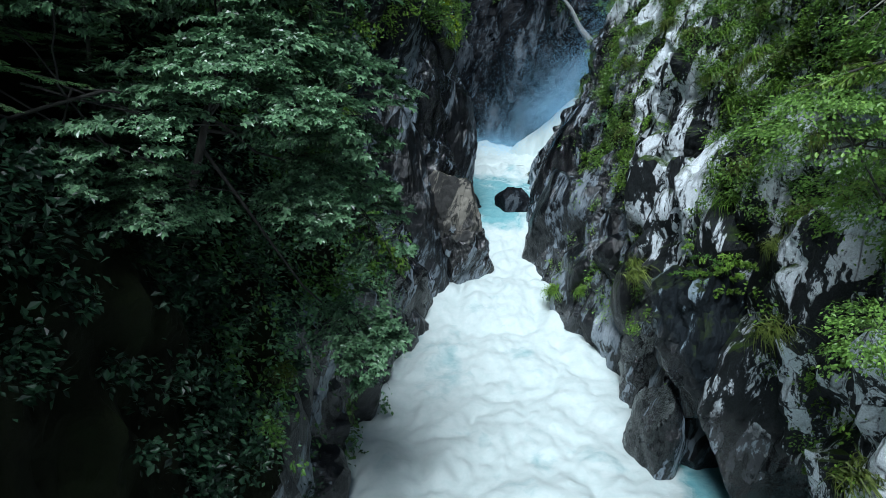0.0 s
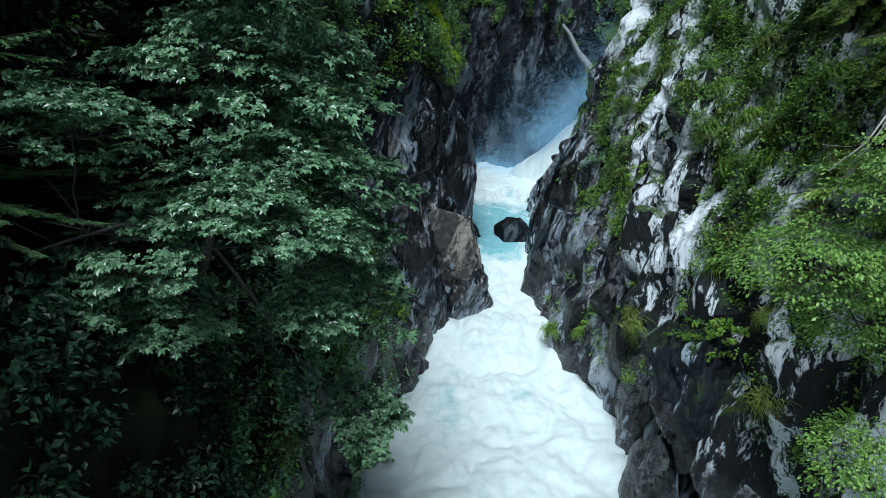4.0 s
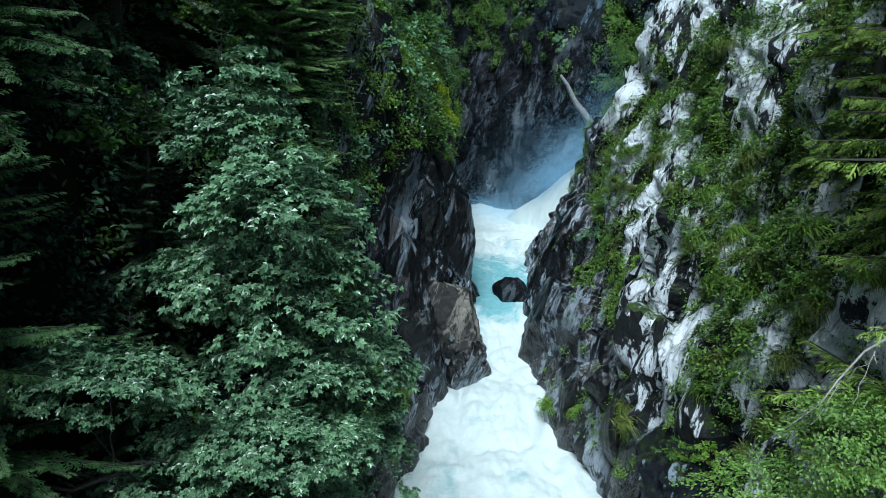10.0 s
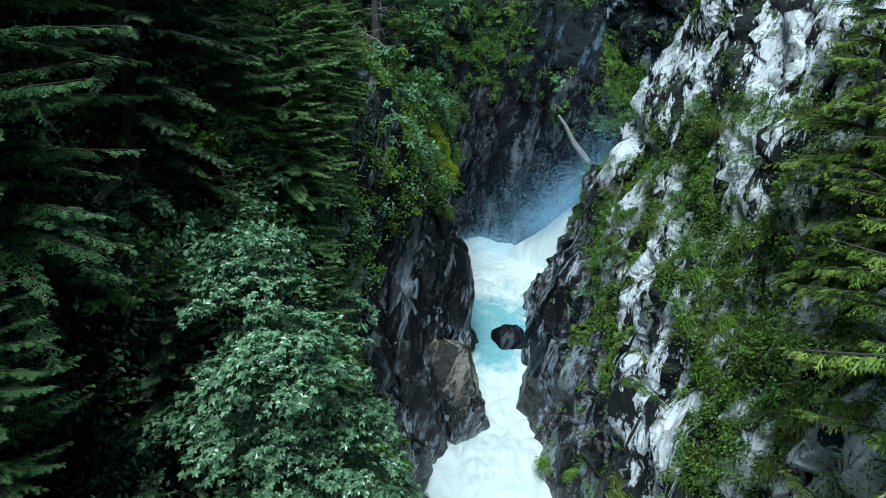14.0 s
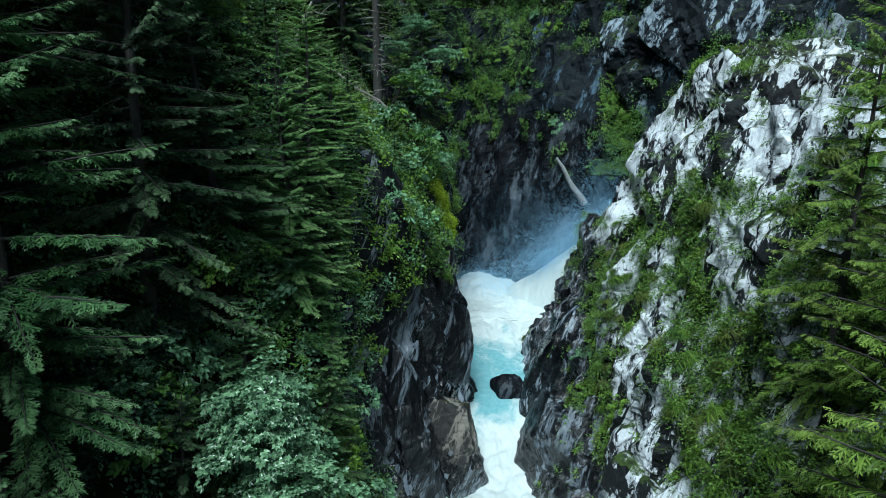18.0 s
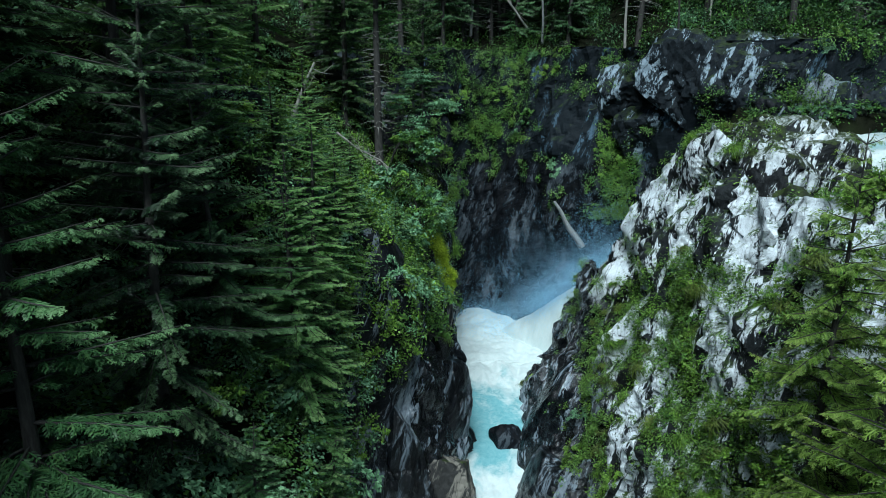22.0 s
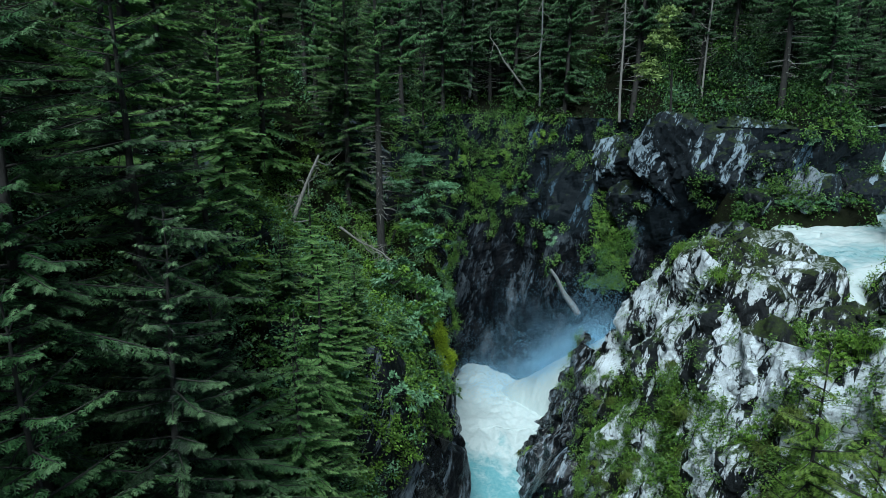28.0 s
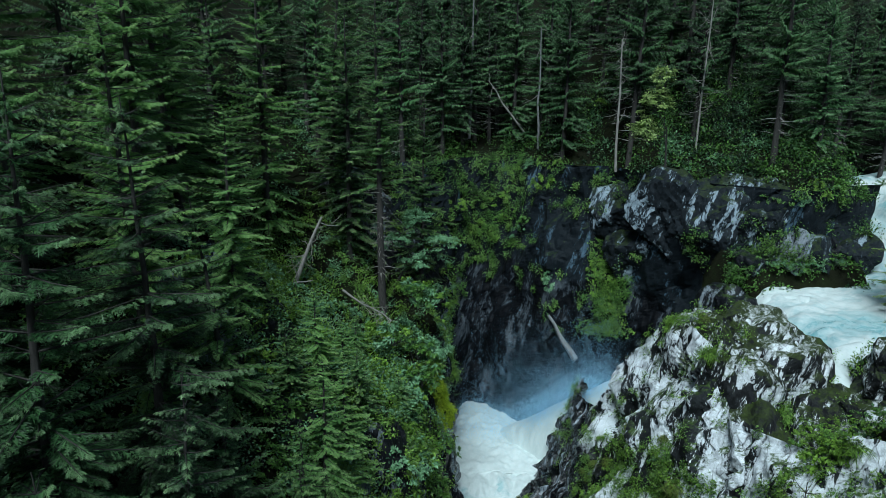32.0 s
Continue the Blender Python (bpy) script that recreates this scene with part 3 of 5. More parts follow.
def block(name, centre, radii, mat, label, seed, level=5, planes=15, size=0.16, turn=(0, 0, 0), category="rock", group="", soak=None):
    """An angular block cut by random planes, with chipped faces."""
    rng = np.random.default_rng(seed)
    bm = bmesh.new()
    bmesh.ops.create_icosphere(bm, subdivisions=level, radius=1.0)
    D = np.array([v.co[:] for v in bm.verts])
    n = rng.normal(0, 1, (planes, 3))
    n /= np.linalg.norm(n, axis=1, keepdims=True)
    reach = rng.uniform(0.62, 0.95, planes)
    r = np.min(np.where(D @ n.T > 0.05, reach / np.maximum(D @ n.T, 0.05), 1.25), axis=1)
    M = np.array(Euler([radians(a) for a in turn]).to_matrix())
    W = (D * np.minimum(r, 1.2)[:, None] * np.array(radii) * 1.15) @ M.T
    Q = (W + np.array(centre)) @ TURN.T
    chip = size * (1.3 * facets(Q / 0.95, seed) + 0.5 * facets(Q / 0.4, seed + 30))
    W = W + (W / np.linalg.norm(W, axis=1, keepdims=True)) * chip[:, None]
    for v, c in zip(bm.verts, W):
        v.co = c
    me = bpy.data.meshes.new(name)
    bm.to_mesh(me)
    bm.free()
    me.polygons.foreach_set("use_smooth", np.zeros(len(me.polygons), bool))
    me.materials.append(mat)
    add_splash(me, W + np.array(centre), soak)
    if name in ("outcrop_rock", "shelf_rock"):
        OUTCROPS.append((W + np.array(centre), W / np.linalg.norm(W, axis=1, keepdims=True)))
    if mat is M_SLAB:
        SHELLS.append((W + np.array(centre), W / np.linalg.norm(W, axis=1, keepdims=True)))
    ob = new(name, me)
    ob.location = centre
    return tagged(ob, label, category, group)


boulder("rock_slab", (19.2, 37.6, 11.6), (3.8, 4.6, 4.6), M_SLAB, "huge pale flat-topped rock slab streaked with moss", 71, 6, 0.6, 0.75, (8, 0, 10), "rock slab")
boulder("rock_shoulder", (17.4, 31.8, 8.5), (2.6, 3.0, 4.2), M_SLAB, "pale cracked rock shoulder below the slab", 72, 6, 0.7, 0.7, (20, 14, 0), "rock")
block("ledge_rock", (20.9, 31.2, 11.6), (2.3, 2.3, 2.1), M_SLAB, "pale broken ledge below the side stream", 93, 6, 15, 0.35, (10, 0, 20), "rock", "broken ledges by the stream")
block("ledge_rock", (22.6, 33.4, 11.5), (2.2, 2.4, 2.2), M_SLAB, "pale wet ledge under the side stream", 94, 6, 15, 0.35, (0, 8, 40), "rock", "broken ledges by the stream")
block("ledge_rock", (23.6, 30.0, 12.2), (2.3, 2.2, 2.4), M_SLAB, "pale cracked ledge with moss", 95, 6, 15, 0.35, (0, 0, 70), "rock", "broken ledges by the stream")
block("ledge_rock", (24.9, 33.2, 12.4), (1.7, 1.8, 1.9), M_SLAB, "dark wet ledge between stream and boulder", 96, 5, 14, 0.3, (0, 0, 10), "rock", "broken ledges by the stream")
block("mossy_boulder", (26.6, 33.6, 14.2), (2.3, 2.2, 2.3), M_SLAB, "mossy rounded boulder beside the side stream", 73, 6, 14, 0.4)
for k, (x, z, r) in enumerate(((19.6, 17.8, 1.9), (22.6, 18.2, 2.4), (25.6, 17.6, 2.3), (29.0, 18.6, 1.8), (20.8, 14.6, 1.7))):
    block("outcrop_rock", (x, float(back_y(z, x)) + 2.2, z), (r * 1.6, 3.2, r * 1.7), M_BLUE, "pale blue-grey rock face under the forest edge", 80 + 7 * k, 5, 8, 0.4, (0, 10 * k - 20, 15 * k), "rock", "rock faces of the far wall")
boulder("lip_rock", (22.4, 46.6, 13.2), (1.7, 2.6, 2.3), M_DARK, "dark rock at the lip of the waterfall", 78, 5, 0.7, 0.5)
block("west_block", (-2.5, 34.4, -7.6), (2.2, 2.0, 6.2), M_WET, "dark cracked rock block standing in the west wall", 79, 6, 18, 0.25, (0, -6, 12))
block("west_block", (-1.4, 42.4, -3.4), (2.6, 2.2, 4.8), M_WET, "dark rounded rock block above the buttress", 78, 6, 16, 0.2, (0, -8, 20))
block("overhang_rock", (9.4, 20.6, -8.0), (1.7, 1.7, 2.9), M_BLUE, "cracked overhanging block above a dark hollow", 283, 6, 13, 0.38, (0, 8, 10))
block("rib_rock", (7.7, 20.6, -12.6), (0.6, 1.3, 2.2), M_BLUE, "thin dark rock rib at the water's edge", 284, 5, 12, 0.22, (0, 6, 0))
block("leaning_slab", (12.6, 17.8, -8.6), (2.6, 2.4, 6.0), M_PALE, "pale leaning rock slab beside the dark hollow", 285, 6, 11, 0.16, (0, 26, 0), "rock slab")
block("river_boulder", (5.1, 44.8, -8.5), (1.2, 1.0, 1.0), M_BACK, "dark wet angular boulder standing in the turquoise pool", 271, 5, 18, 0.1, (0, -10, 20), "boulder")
block("buttress_rock", (1.0, 36.8, -9.4), (2.0, 2.0, 4.6), M_TAN, "tall tan angular rock buttress above the rapids", 275, 6, 28, 0.3, (0, -6, 0), soak=-8.4)
block("spur_rock", (7.8, 37.0, -9.0), (1.8, 3.0, 4.2), M_WET, "dark water-polished rock spur at the narrows", 276, 6, 11, 0.2, (0, 16, 0), "rock", "polished spurs at the narrows")
block("spur_rock", (9.1, 41.8, -7.2), (2.0, 3.2, 5.0), M_BLUE, "blue-grey polished rock spur above the pool", 281, 6, 11, 0.2, (0, 18, 8), "rock", "polished spurs at the narrows")
block("spur_rock", (10.5, 46.4, -5.6), (2.2, 3.2, 4.6), M_BLUE, "blue-grey leaning slab beside the pool", 282, 6, 11, 0.2, (0, 20, 10), "rock", "polished spurs at the narrows")
block("niche_rock", (7.5, 32.4, -11.0), (1.35, 2.1, 2.8), M_WET, "dark hollowed rock knob at the foot of the cliff", 277, 6, 14, 0.2)
rng = np.random.default_rng(290)
for k in range(6):
    x, y = 25.0 + 1.8 * k + rng.uniform(-0.5, 0.5), 49.2 + rng.uniform(-0.7, 2.6)
    r = rng.uniform(0.8, 1.7)
    block("shelf_rock", (x, y, float(ground_z(x, y)) + 0.1 * r), (r, r, r * rng.uniform(0.7, 1.2)), M_BLUE if k % 2 else M_DARK, "grey broken rock on the shelf above the pool", 290 + k, 5, 13, 0.25, (0, 0, 30 * k), "rock", "rocks on the shelf")
# angular wet blocks that stand out of both walls
rng = np.random.default_rng(280)
for k in range(34):
    west = k % 2 == 0
    y = 17.0 + (k // 2) * 1.75 + rng.uniform(-0.6, 0.6)
    if west and 34.4 < y < 40.5 or not west and 32.5 < y:
        continue
    for z0 in (-12.4, -8.6, -5.0, -1.2) if west and y > 29 else (-12.4, -9.0, -5.8) if not west and y < 36 else (-12.0, -8.5):
        z = z0 + 1.0 * rng.uniform(-1, 1) + max(0.0, (y - 36) * 0.3)
        r = rng.uniform(0.8, 1.35)
        x = float(left_x(z, y)) - 0.8 * r if west else float(right_x(z, y)) + 0.6 * r
        block("wall_block", (x, y, z), (r, r * rng.uniform(0.9, 1.4), r * rng.uniform(1.2, 2.1)), M_WET if west or z < -7.5 or y > 33 else M_PALE, "dark wet angular block in the gorge wall" if west or z < -7.5 or y > 33 else "pale angular block in the cliff",
              300 + 7 * k + int(z0), 4, 10, 0.2, (rng.uniform(-15, 15), rng.uniform(-15, 15), rng.uniform(0, 90)), "rock", "blocks of the gorge walls")


# ---- plants ----
LEAF_OVAL = (np.array([[0, 0, 0], [0.5, 0.3, 0.05], [1, 0, -0.1], [0.5, -0.3, 0.05]]), np.array([[0, 1, 2, 3]]))


def lobes(angles, lengths, width):
    V, F = [], []
    for a, l in zip(angles, lengths):
        c, s_ = math.cos(radians(a)), math.sin(radians(a))
        for x, y, z in ((0, 0, 0), (0.55 * l, width, 0.05), (l, 0, -0.16 * l), (0.55 * l, -width, 0.05)):
            V.append((c * x - s_ * y, s_ * x + c * y, z))
        F.append([len(V) - 4, len(V) - 3, len(V) - 2, len(V) - 1])
    return np.array(V), np.array(F)


LEAF_PALM = lobes((0, 48, -48, 100, -100), (1.0, 0.88, 0.88, 0.6, 0.6), 0.25)


def feather():
    """A flat spruce spray: a main shoot with side shoots."""
    V, F = [], []
    for x0, a, l in ((0, 0, 1.0), (0.15, 48, 0.42), (0.2, -48, 0.42), (0.42, 44, 0.36), (0.47, -44, 0.36), (0.66, 38, 0.26), (0.7, -38, 0.26)):
        c, s_ = math.cos(radians(a)), math.sin(radians(a))
        for x, y, z in ((0, 0, 0), (0.5 * l, 0.055, 0.02), (l, 0, -0.1 * l), (0.5 * l, -0.055, 0.02)):
            V.append((x0 + c * x - s_ * y, s_ * x + c * y, z - 0.12 * x0))
        F.append([len(V) - 4, len(V) - 3, len(V) - 2, len(V) - 1])
    return np.array(V), np.array(F)


SPRAY = feather()
SHOOT = (np.array([[0, 0, 0], [0.45, 0.15, 0.03], [1, 0, -0.14], [0.45, -0.15, 0.03]]), np.array([[0, 1, 2, 3]]))


def strew(soup, template, at, along, up, size, young=None):
    """Sets a leaf of the template at each place, pointing along, its face to up."""
    T, F = template
    d = along / (np.linalg.norm(along, axis=1, keepdims=True) + 1e-9)
    s_ = np.cross(up, d)
    s_ /= np.linalg.norm(s_, axis=1, keepdims=True) + 1e-9
    n = np.cross(d, s_)
    V = at[:, None] + size[:, None, None] * (T[None, :, 0:1] * d[:, None] + T[None, :, 1:2] * s_[:, None] + T[None, :, 2:3] * n[:, None])
    k = len(T)
    Fa = (F[None] + (np.arange(len(at)) * k)[:, None, None]).reshape(-1, F.shape[1])
    soup.add(V.reshape(-1, 3), Fa, None if young is None else np.repeat(young, k))


def conifer(seed, height, spread, bare=0.15, near=True, full=1.0, droop=0.35, mat=None):
    """A spruce: trunk, whorls of drooping boughs with flat sprays, dead twigs below the crown."""
    rng = np.random.default_rng(seed)
    root = new("conifer")
    bark, wood, green, dead = Soup(), Soup(), Soup(), Soup()
    zs = np.linspace(-1.5, height, 14)
    bend = np.cumsum(rng.normal(0, 0.03, (14, 2)), axis=0)
    trunk = np.column_stack([bend, zs])
    tube(bark, trunk, np.interp(zs, [-1.5, 0, height], [0.012 * height + 0.12, 0.011 * height + 0.06, 0.015]), 9, 0.15, rng)
    z = height * bare * 0.4
    while z < height - 0.15:
        f = (height - z) / height
        alive = z > height * bare
        for a in rng.random(rng.integers(4, 7)) * 2 * np.pi:
            L = spread * (0.1 + 0.95 * min(f * 1.6, 1.0) ** 0.8) * rng.uniform(0.45, 1.2)
            if not alive:
                L *= 0.45
            zb = z if near else min(z + rng.uniform(-0.35, 0.35), height - 0.1)
            c = np.array([np.interp(z, zs, trunk[:, 0]), np.interp(z, zs, trunk[:, 1]), zb])
            if rng.random() < 0.18:
                continue
            lush = rng.uniform(0.2, 1.0)
            out = np.array([math.cos(a), math.sin(a), 0.0])
            t = np.linspace(0, 1, 7)
            rise = 0.25 * (1 - f) + 0.05 + rng.normal(0, 0.12)
            pts = c + out * (L * t)[:, None] + np.array([0, 0, 1.0]) * (L * (rise * t - droop * f * t ** 2 + 0.12 * t ** 4))[:, None]
            tube(wood if alive else dead, pts[::3], np.linspace(0.018 + 0.008 * L, 0.005, 3), 3)
            if not alive:
                continue
            step = 0.08 if near else 0.1
            n = max(int(L / step * full), 3)
            tt = np.repeat(np.linspace(0.12, 1.0, n), 2) + rng.normal(0, 0.02, 2 * n)
            tt = np.clip(tt, 0.08, 1.0)
            base = np.stack([np.interp(tt, t, pts[:, k]) for k in range(3)], -1)
            sgn = np.tile([1.0, -1.0], n)[:, None]
            sidev = np.array([-out[1], out[0], 0.0])
            spread_a = (1.0 - 0.55 * tt)[:, None]
            along = out * 0.75 + sgn * sidev * spread_a + rng.normal(0, 0.16, (2 * n, 3))
            along[:, 2] -= rng.uniform(0.1, 0.5, 2 * n) if near else rng.uniform(0.15, 1.1, 2 * n)
            up = np.array([0, 0, 1.0]) + rng.normal(0, 0.22, (2 * n, 3))
            size = (0.17 + (0.17 if near else 0.19) * L * (1.02 - tt)) * rng.uniform(0.7, 1.25, 2 * n)
            strew(green, SPRAY if near else SHOOT, base, along, up, np.clip(size, 0.15, 0.46 if near else 0.55), np.clip(tt * 1.8 - 0.75, 0, 1) * rng.uniform(0.25, 1.0, 2 * n) * lush)
        z += rng.uniform(0.3, 0.5) if near else rng.uniform(0.42, 0.66)
    part("trunk", bark.mesh("trunk", M_BARK), root)
    tagged(part("branchwork", wood.mesh("branchwork", M_BARK), root), kind="stuff")
    tagged(part("crown", green.mesh("crown", mat or M_SPRUCE, False), root), kind="stuff")
    if dead.n:
        tagged(part("deadwood", dead.mesh("deadwood", M_DEAD), root, "bare grey dead twigs"), kind="stuff")
    return root


def leafy(soup, rng, centre, radii, count, size, template=LEAF_OVAL, layered=0.0, face=0.55):
    """Leaves over the upper shell of a clump and thinly inside it."""
    k = max(count // 42, 4)
    d = rng.normal(0, 1, (k, 3))
    d /= np.linalg.norm(d, axis=1, keepdims=True)
    d[:, 2] = np.where(rng.random(k) < 0.72, np.abs(d[:, 2]), d[:, 2])
    tuft_at = d * ((1 - 0.45 * rng.random(k) ** 2) * rng.uniform(0.8, 1.25, k))[:, None]
    own = rng.integers(0, k, count)
    d = d[own]
    p = (tuft_at[own] + rng.normal(0, 0.13, (count, 3)) * np.array([1, 1, 0.55])) * np.array(radii)
    if layered:
        p[:, 2] = p[:, 2] * (1 - layered) + layered * np.round(p[:, 2] / 0.45) * 0.45 - 0.12 * (p[:, 0] ** 2 + p[:, 1] ** 2) / max(radii)
    at = np.array(centre) + p
    along = d * np.array([1, 1, 0.2]) + rng.normal(0, 0.45, (count, 3))
    along[:, 2] -= 0.35
    up = np.array([0, 0, 1.0]) + face * d + rng.normal(0, 0.3, (count, 3))
    strew(soup, template, at, along, up, size * rng.uniform(0.6, 1.25, count))


def limb(soup, a, b, ra, rb, rng, sag=0.1):
    t = np.linspace(0, 1, 6)[:, None]
    a, b = np.array(a, float), np.array(b, float)
    L = np.linalg.norm(b - a)
    pts = a + (b - a) * t + np.array([0, 0, -sag * L]) * (t * (1 - t)) * 2 + rng.normal(0, 0.02 * min(L, 4.0), (6, 3)) * t * (1 - t) * 4
    tube(soup, pts, np.linspace(ra, rb, 6), 6, 0.2, rng)


def twig(soup, a, b, ra, rb, rng):
    a, b = np.array(a, float), np.array(b, float)
    tube(soup, np.stack([a, (a + b) / 2 + rng.normal(0, 0.06, 3), b]), [ra, (ra + rb) / 2, rb], 4)


def broadleaf(seed, base, clumps, mat, leaf, density, template=LEAF_PALM, trunk_r=0.16, fork=None, layered=0.35):
    """A leaning broadleaf tree: trunk, a limb to each clump, a crown of single leaves."""
    rng = np.random.default_rng(seed)
    root = new("broadleaf_tree")
    root.location = base
    b = np.array(base, float)
    wood, green = Soup(), Soup()
    cs = [np.array(c[0], float) - b for c in clumps]
    top = np.array(fork, float) - b if fork is not None else np.mean(cs, axis=0) * 0.7
    stem = Soup()
    limb(stem, (0, 0, -0.6), top, trunk_r, trunk_r * 0.6, rng)
    for c, (_, r) in zip(cs, clumps):
        limb(wood, top * rng.uniform(0.55, 1.0), c, trunk_r * 0.4, 0.012, rng)
        for _ in range(7):
            d = rng.normal(0, 0.55, 3) * np.array(r)
            twig(wood, c * 0.85 + top * 0.15, c + d, 0.018, 0.004, rng)
        n = int(density * (r[0] * r[1] + r[0] * r[2] + r[1] * r[2]) * 4)
        leafy(green, rng, c, r, n, leaf, template, layered, 0.75)
    part("trunk", stem.mesh("trunk", M_BARK), root)
    tagged(part("branchwork", wood.mesh("branchwork", M_BARK), root), kind="stuff")
    tagged(part("crown", green.mesh("crown", mat, False), root), kind="stuff")
    return root


def shrub(seed, mat, leaf=0.13, count=620, template=LEAF_OVAL, flat=0.7):
    """A low bush about one metre in radius: thin stems and single leaves."""
    rng = np.random.default_rng(seed)
    wood, green = Soup(), Soup()
    for _ in range(6):
        d = rng.normal(0, 0.5, 3)
        twig(wood, (0, 0, -0.25), (d[0], d[1], abs(d[2]) * 0.6 + 0.3), 0.02, 0.006, rng)
    for _ in range(5):
        c = rng.normal(0, 0.42, 3) * np.array([1, 1, 0.35]) + np.array([0, 0, 0.3])
        r = rng.uniform(0.4, 0.62)
        leafy(green, rng, c, (r, r, r * flat), count // 5, leaf, template, 0.15)
    root = new("shrub", wood.mesh("shrub", M_BARK))
    tagged(part("foliage", green.mesh("foliage", mat, False), root), kind="stuff")
    return root


def tuft(seed, mat, blades=150):
    """A hanging tuft of long grass."""
    rng = np.random.default_rng(seed)
    V, F = [], []
    for k in range(blades):
        a = rng.random() * 2 * np.pi
        out = np.array([math.cos(a), math.sin(a), 0])
        b = rng.normal(0, 0.12, 3) * np.array([1, 1, 0.3])
        L = rng.uniform(0.35, 0.85)
        sd = np.array([-out[1], out[0], 0]) * 0.012
        pts = [b + out * (L * 0.7 * t) + np.array([0, 0, L * (1.1 * t - 1.35 * t * t)]) for t in (0, 0.35, 0.7, 1.0)]
        n = len(V)
        for j, p in enumerate(pts[:3]):
            V += [p - sd * (1.2 - j * 0.3), p + sd * (1.2 - j * 0.3)]
        V.append(pts[3])
        F += [[n, n + 1, n + 3, n + 2], [n + 2, n + 3, n + 5, n + 4]]
        F.append([n + 4, n + 5, n + 6, n + 6])
    F4 = np.array([f for f in F if f[2] != f[3]])
    F3 = np.array([f[:3] for f in F if f[2] == f[3]])
    me = mesh_of("grass_tuft", np.array(V), [F3, F4], mat, False)
    return new("grass_tuft", me)


def set_out(proto, label, category, group, places):
    """The first place takes the thing itself, the others copies. A place is a pose and a size."""
    tagged(proto, label, category, group)
    made = []
    for k, (m, sz) in enumerate(places):
        if k == 0:
            ob = proto
            ob.matrix_basis = m
        else:
            ob = copy_thing(proto, m)
        ob.scale = (sz, sz, sz) if isinstance(sz, float) else sz
        made.append(ob)
    return made


R = np.random.default_rng(5)


def stand(x, y, side, lean=4.0, sink=0.2):
    z = left_z(x, y) if side < 0 else right_z(x, y) if side > 0 else float(ground_z(x, y))
    return pose(x, y, z - sink, R.uniform(-lean, lean), R.uniform(-lean, lean), R.uniform(0, 360))


def grown(h, unit=20.0):
    q = h / unit
    return (max(q, 0.3) ** 0.62, max(q, 0.3) ** 0.62, q)


# ---- spruces on the west bank: place and height ----
NEAR_SPRUCES = [(-9.2, 12.8, 17), (-8.8, 17.6, 16), (-11.5, 15.5, 18), (-10.2, 20.8, 17), (-8.0, 9.6, 9), (-13.0, 10.5, 18), (-7.7, 21.8, 13), (-6.6, 18.2, 9),
                (-7.4, 14.8, 7), (-14.5, 18.0, 18), (-6.6, 11.8, 6)]
# more beside and behind the camera: mostly unseen, added to shade the bank
SHADE_SPRUCES = [(-8.2, 7.2, 9), (-9.6, 4.0, 14), (-8.6, 3.6, 12), (-7.8, 1.4, 13), (-7.6, -1.5, 15), (-8.6, 0.2, 15), (-10.2, 5.6, 15), (-8.0, -3.5, 18), (-10.6, 7.6, 15), (-10.5, 2.0, 14), (-12.0, 5.0, 18), (-13.5, 8.0, 22), (-10.0, -3.0, 20), (-16.0, 9.0, 22),
                 (-9.2, -3.4, 20), (-11.0, -1.6, 20), (-9.4, -7.0, 22)]
protos = [conifer(101 + k, 16.0, 3.1, 0.06, True, 0.85, 0.42) for k in range(3)]
for k, p in enumerate(protos):
    set_out(p, "tall dark green spruce with drooping boughs on the steep bank", "spruce tree", "spruces on the west bank",
            [(stand(x, y, -1, 4.0), grown(h, 16.0)) for x, y, h in NEAR_SPRUCES[k::3]])
MID_SPRUCES = [(-6.2, 25.0, 12), (-6.0, 28.3, 10), (-5.2, 31.2, 8), (-5.0, 34.2, 6), (-7.8, 29.5, 5), (-9.5, 26.0, 12), (-12.0, 24.0, 17), (-11.0, 31.0, 11),
               (-6.0, 36.0, 5), (-9.5, 38.5, 4), (-14.5, 30.0, 18), (-17.0, 24.0, 18), (-15.8, 33.4, 24), (-8.6, 57.0, 24), (-14.5, 52.0, 24),
               (-2.0, 60.0, 20), (-11.0, 61.0, 24), (-5.8, 26.6, 8), (-5.7, 24.4, 14), (-5.0, 23.2, 9), (-5.2, 29.4, 6), (-18.0, 19.0, 18), (-20.0, 29.0, 20), (-16.0, 38.0, 20),
               (-18.0, 43.0, 22), (-16.5, 47.0, 20), (-6.6, 31.8, 7), (-3.0, 39.5, 3), (-6.5, 43.0, 4)]
protos = [conifer(151 + k, 16.0, 2.7, 0.06, True, 0.9, 0.42, M_RIM) for k in range(3)]
for k, p in enumerate(protos):
    set_out(p, "dense mid-green spruce, on the gorge rim or added to shade the bank", "spruce tree", "spruces along the rim",
            [(stand(x, y, -1, 4.0), grown(h, 16.0)) for x, y, h in (MID_SPRUCES + SHADE_SPRUCES)[k::3]])

tall = conifer(161, 29.0, 3.0, 0.42, True, 0.6, 0.45, M_RIM)
set_out(tall, "tall spruce with a bare lower trunk above the gorge rim", "spruce tree", "spruces along the rim", [(stand(-5.2, 51.6, -1, 1.0), 1.0)])

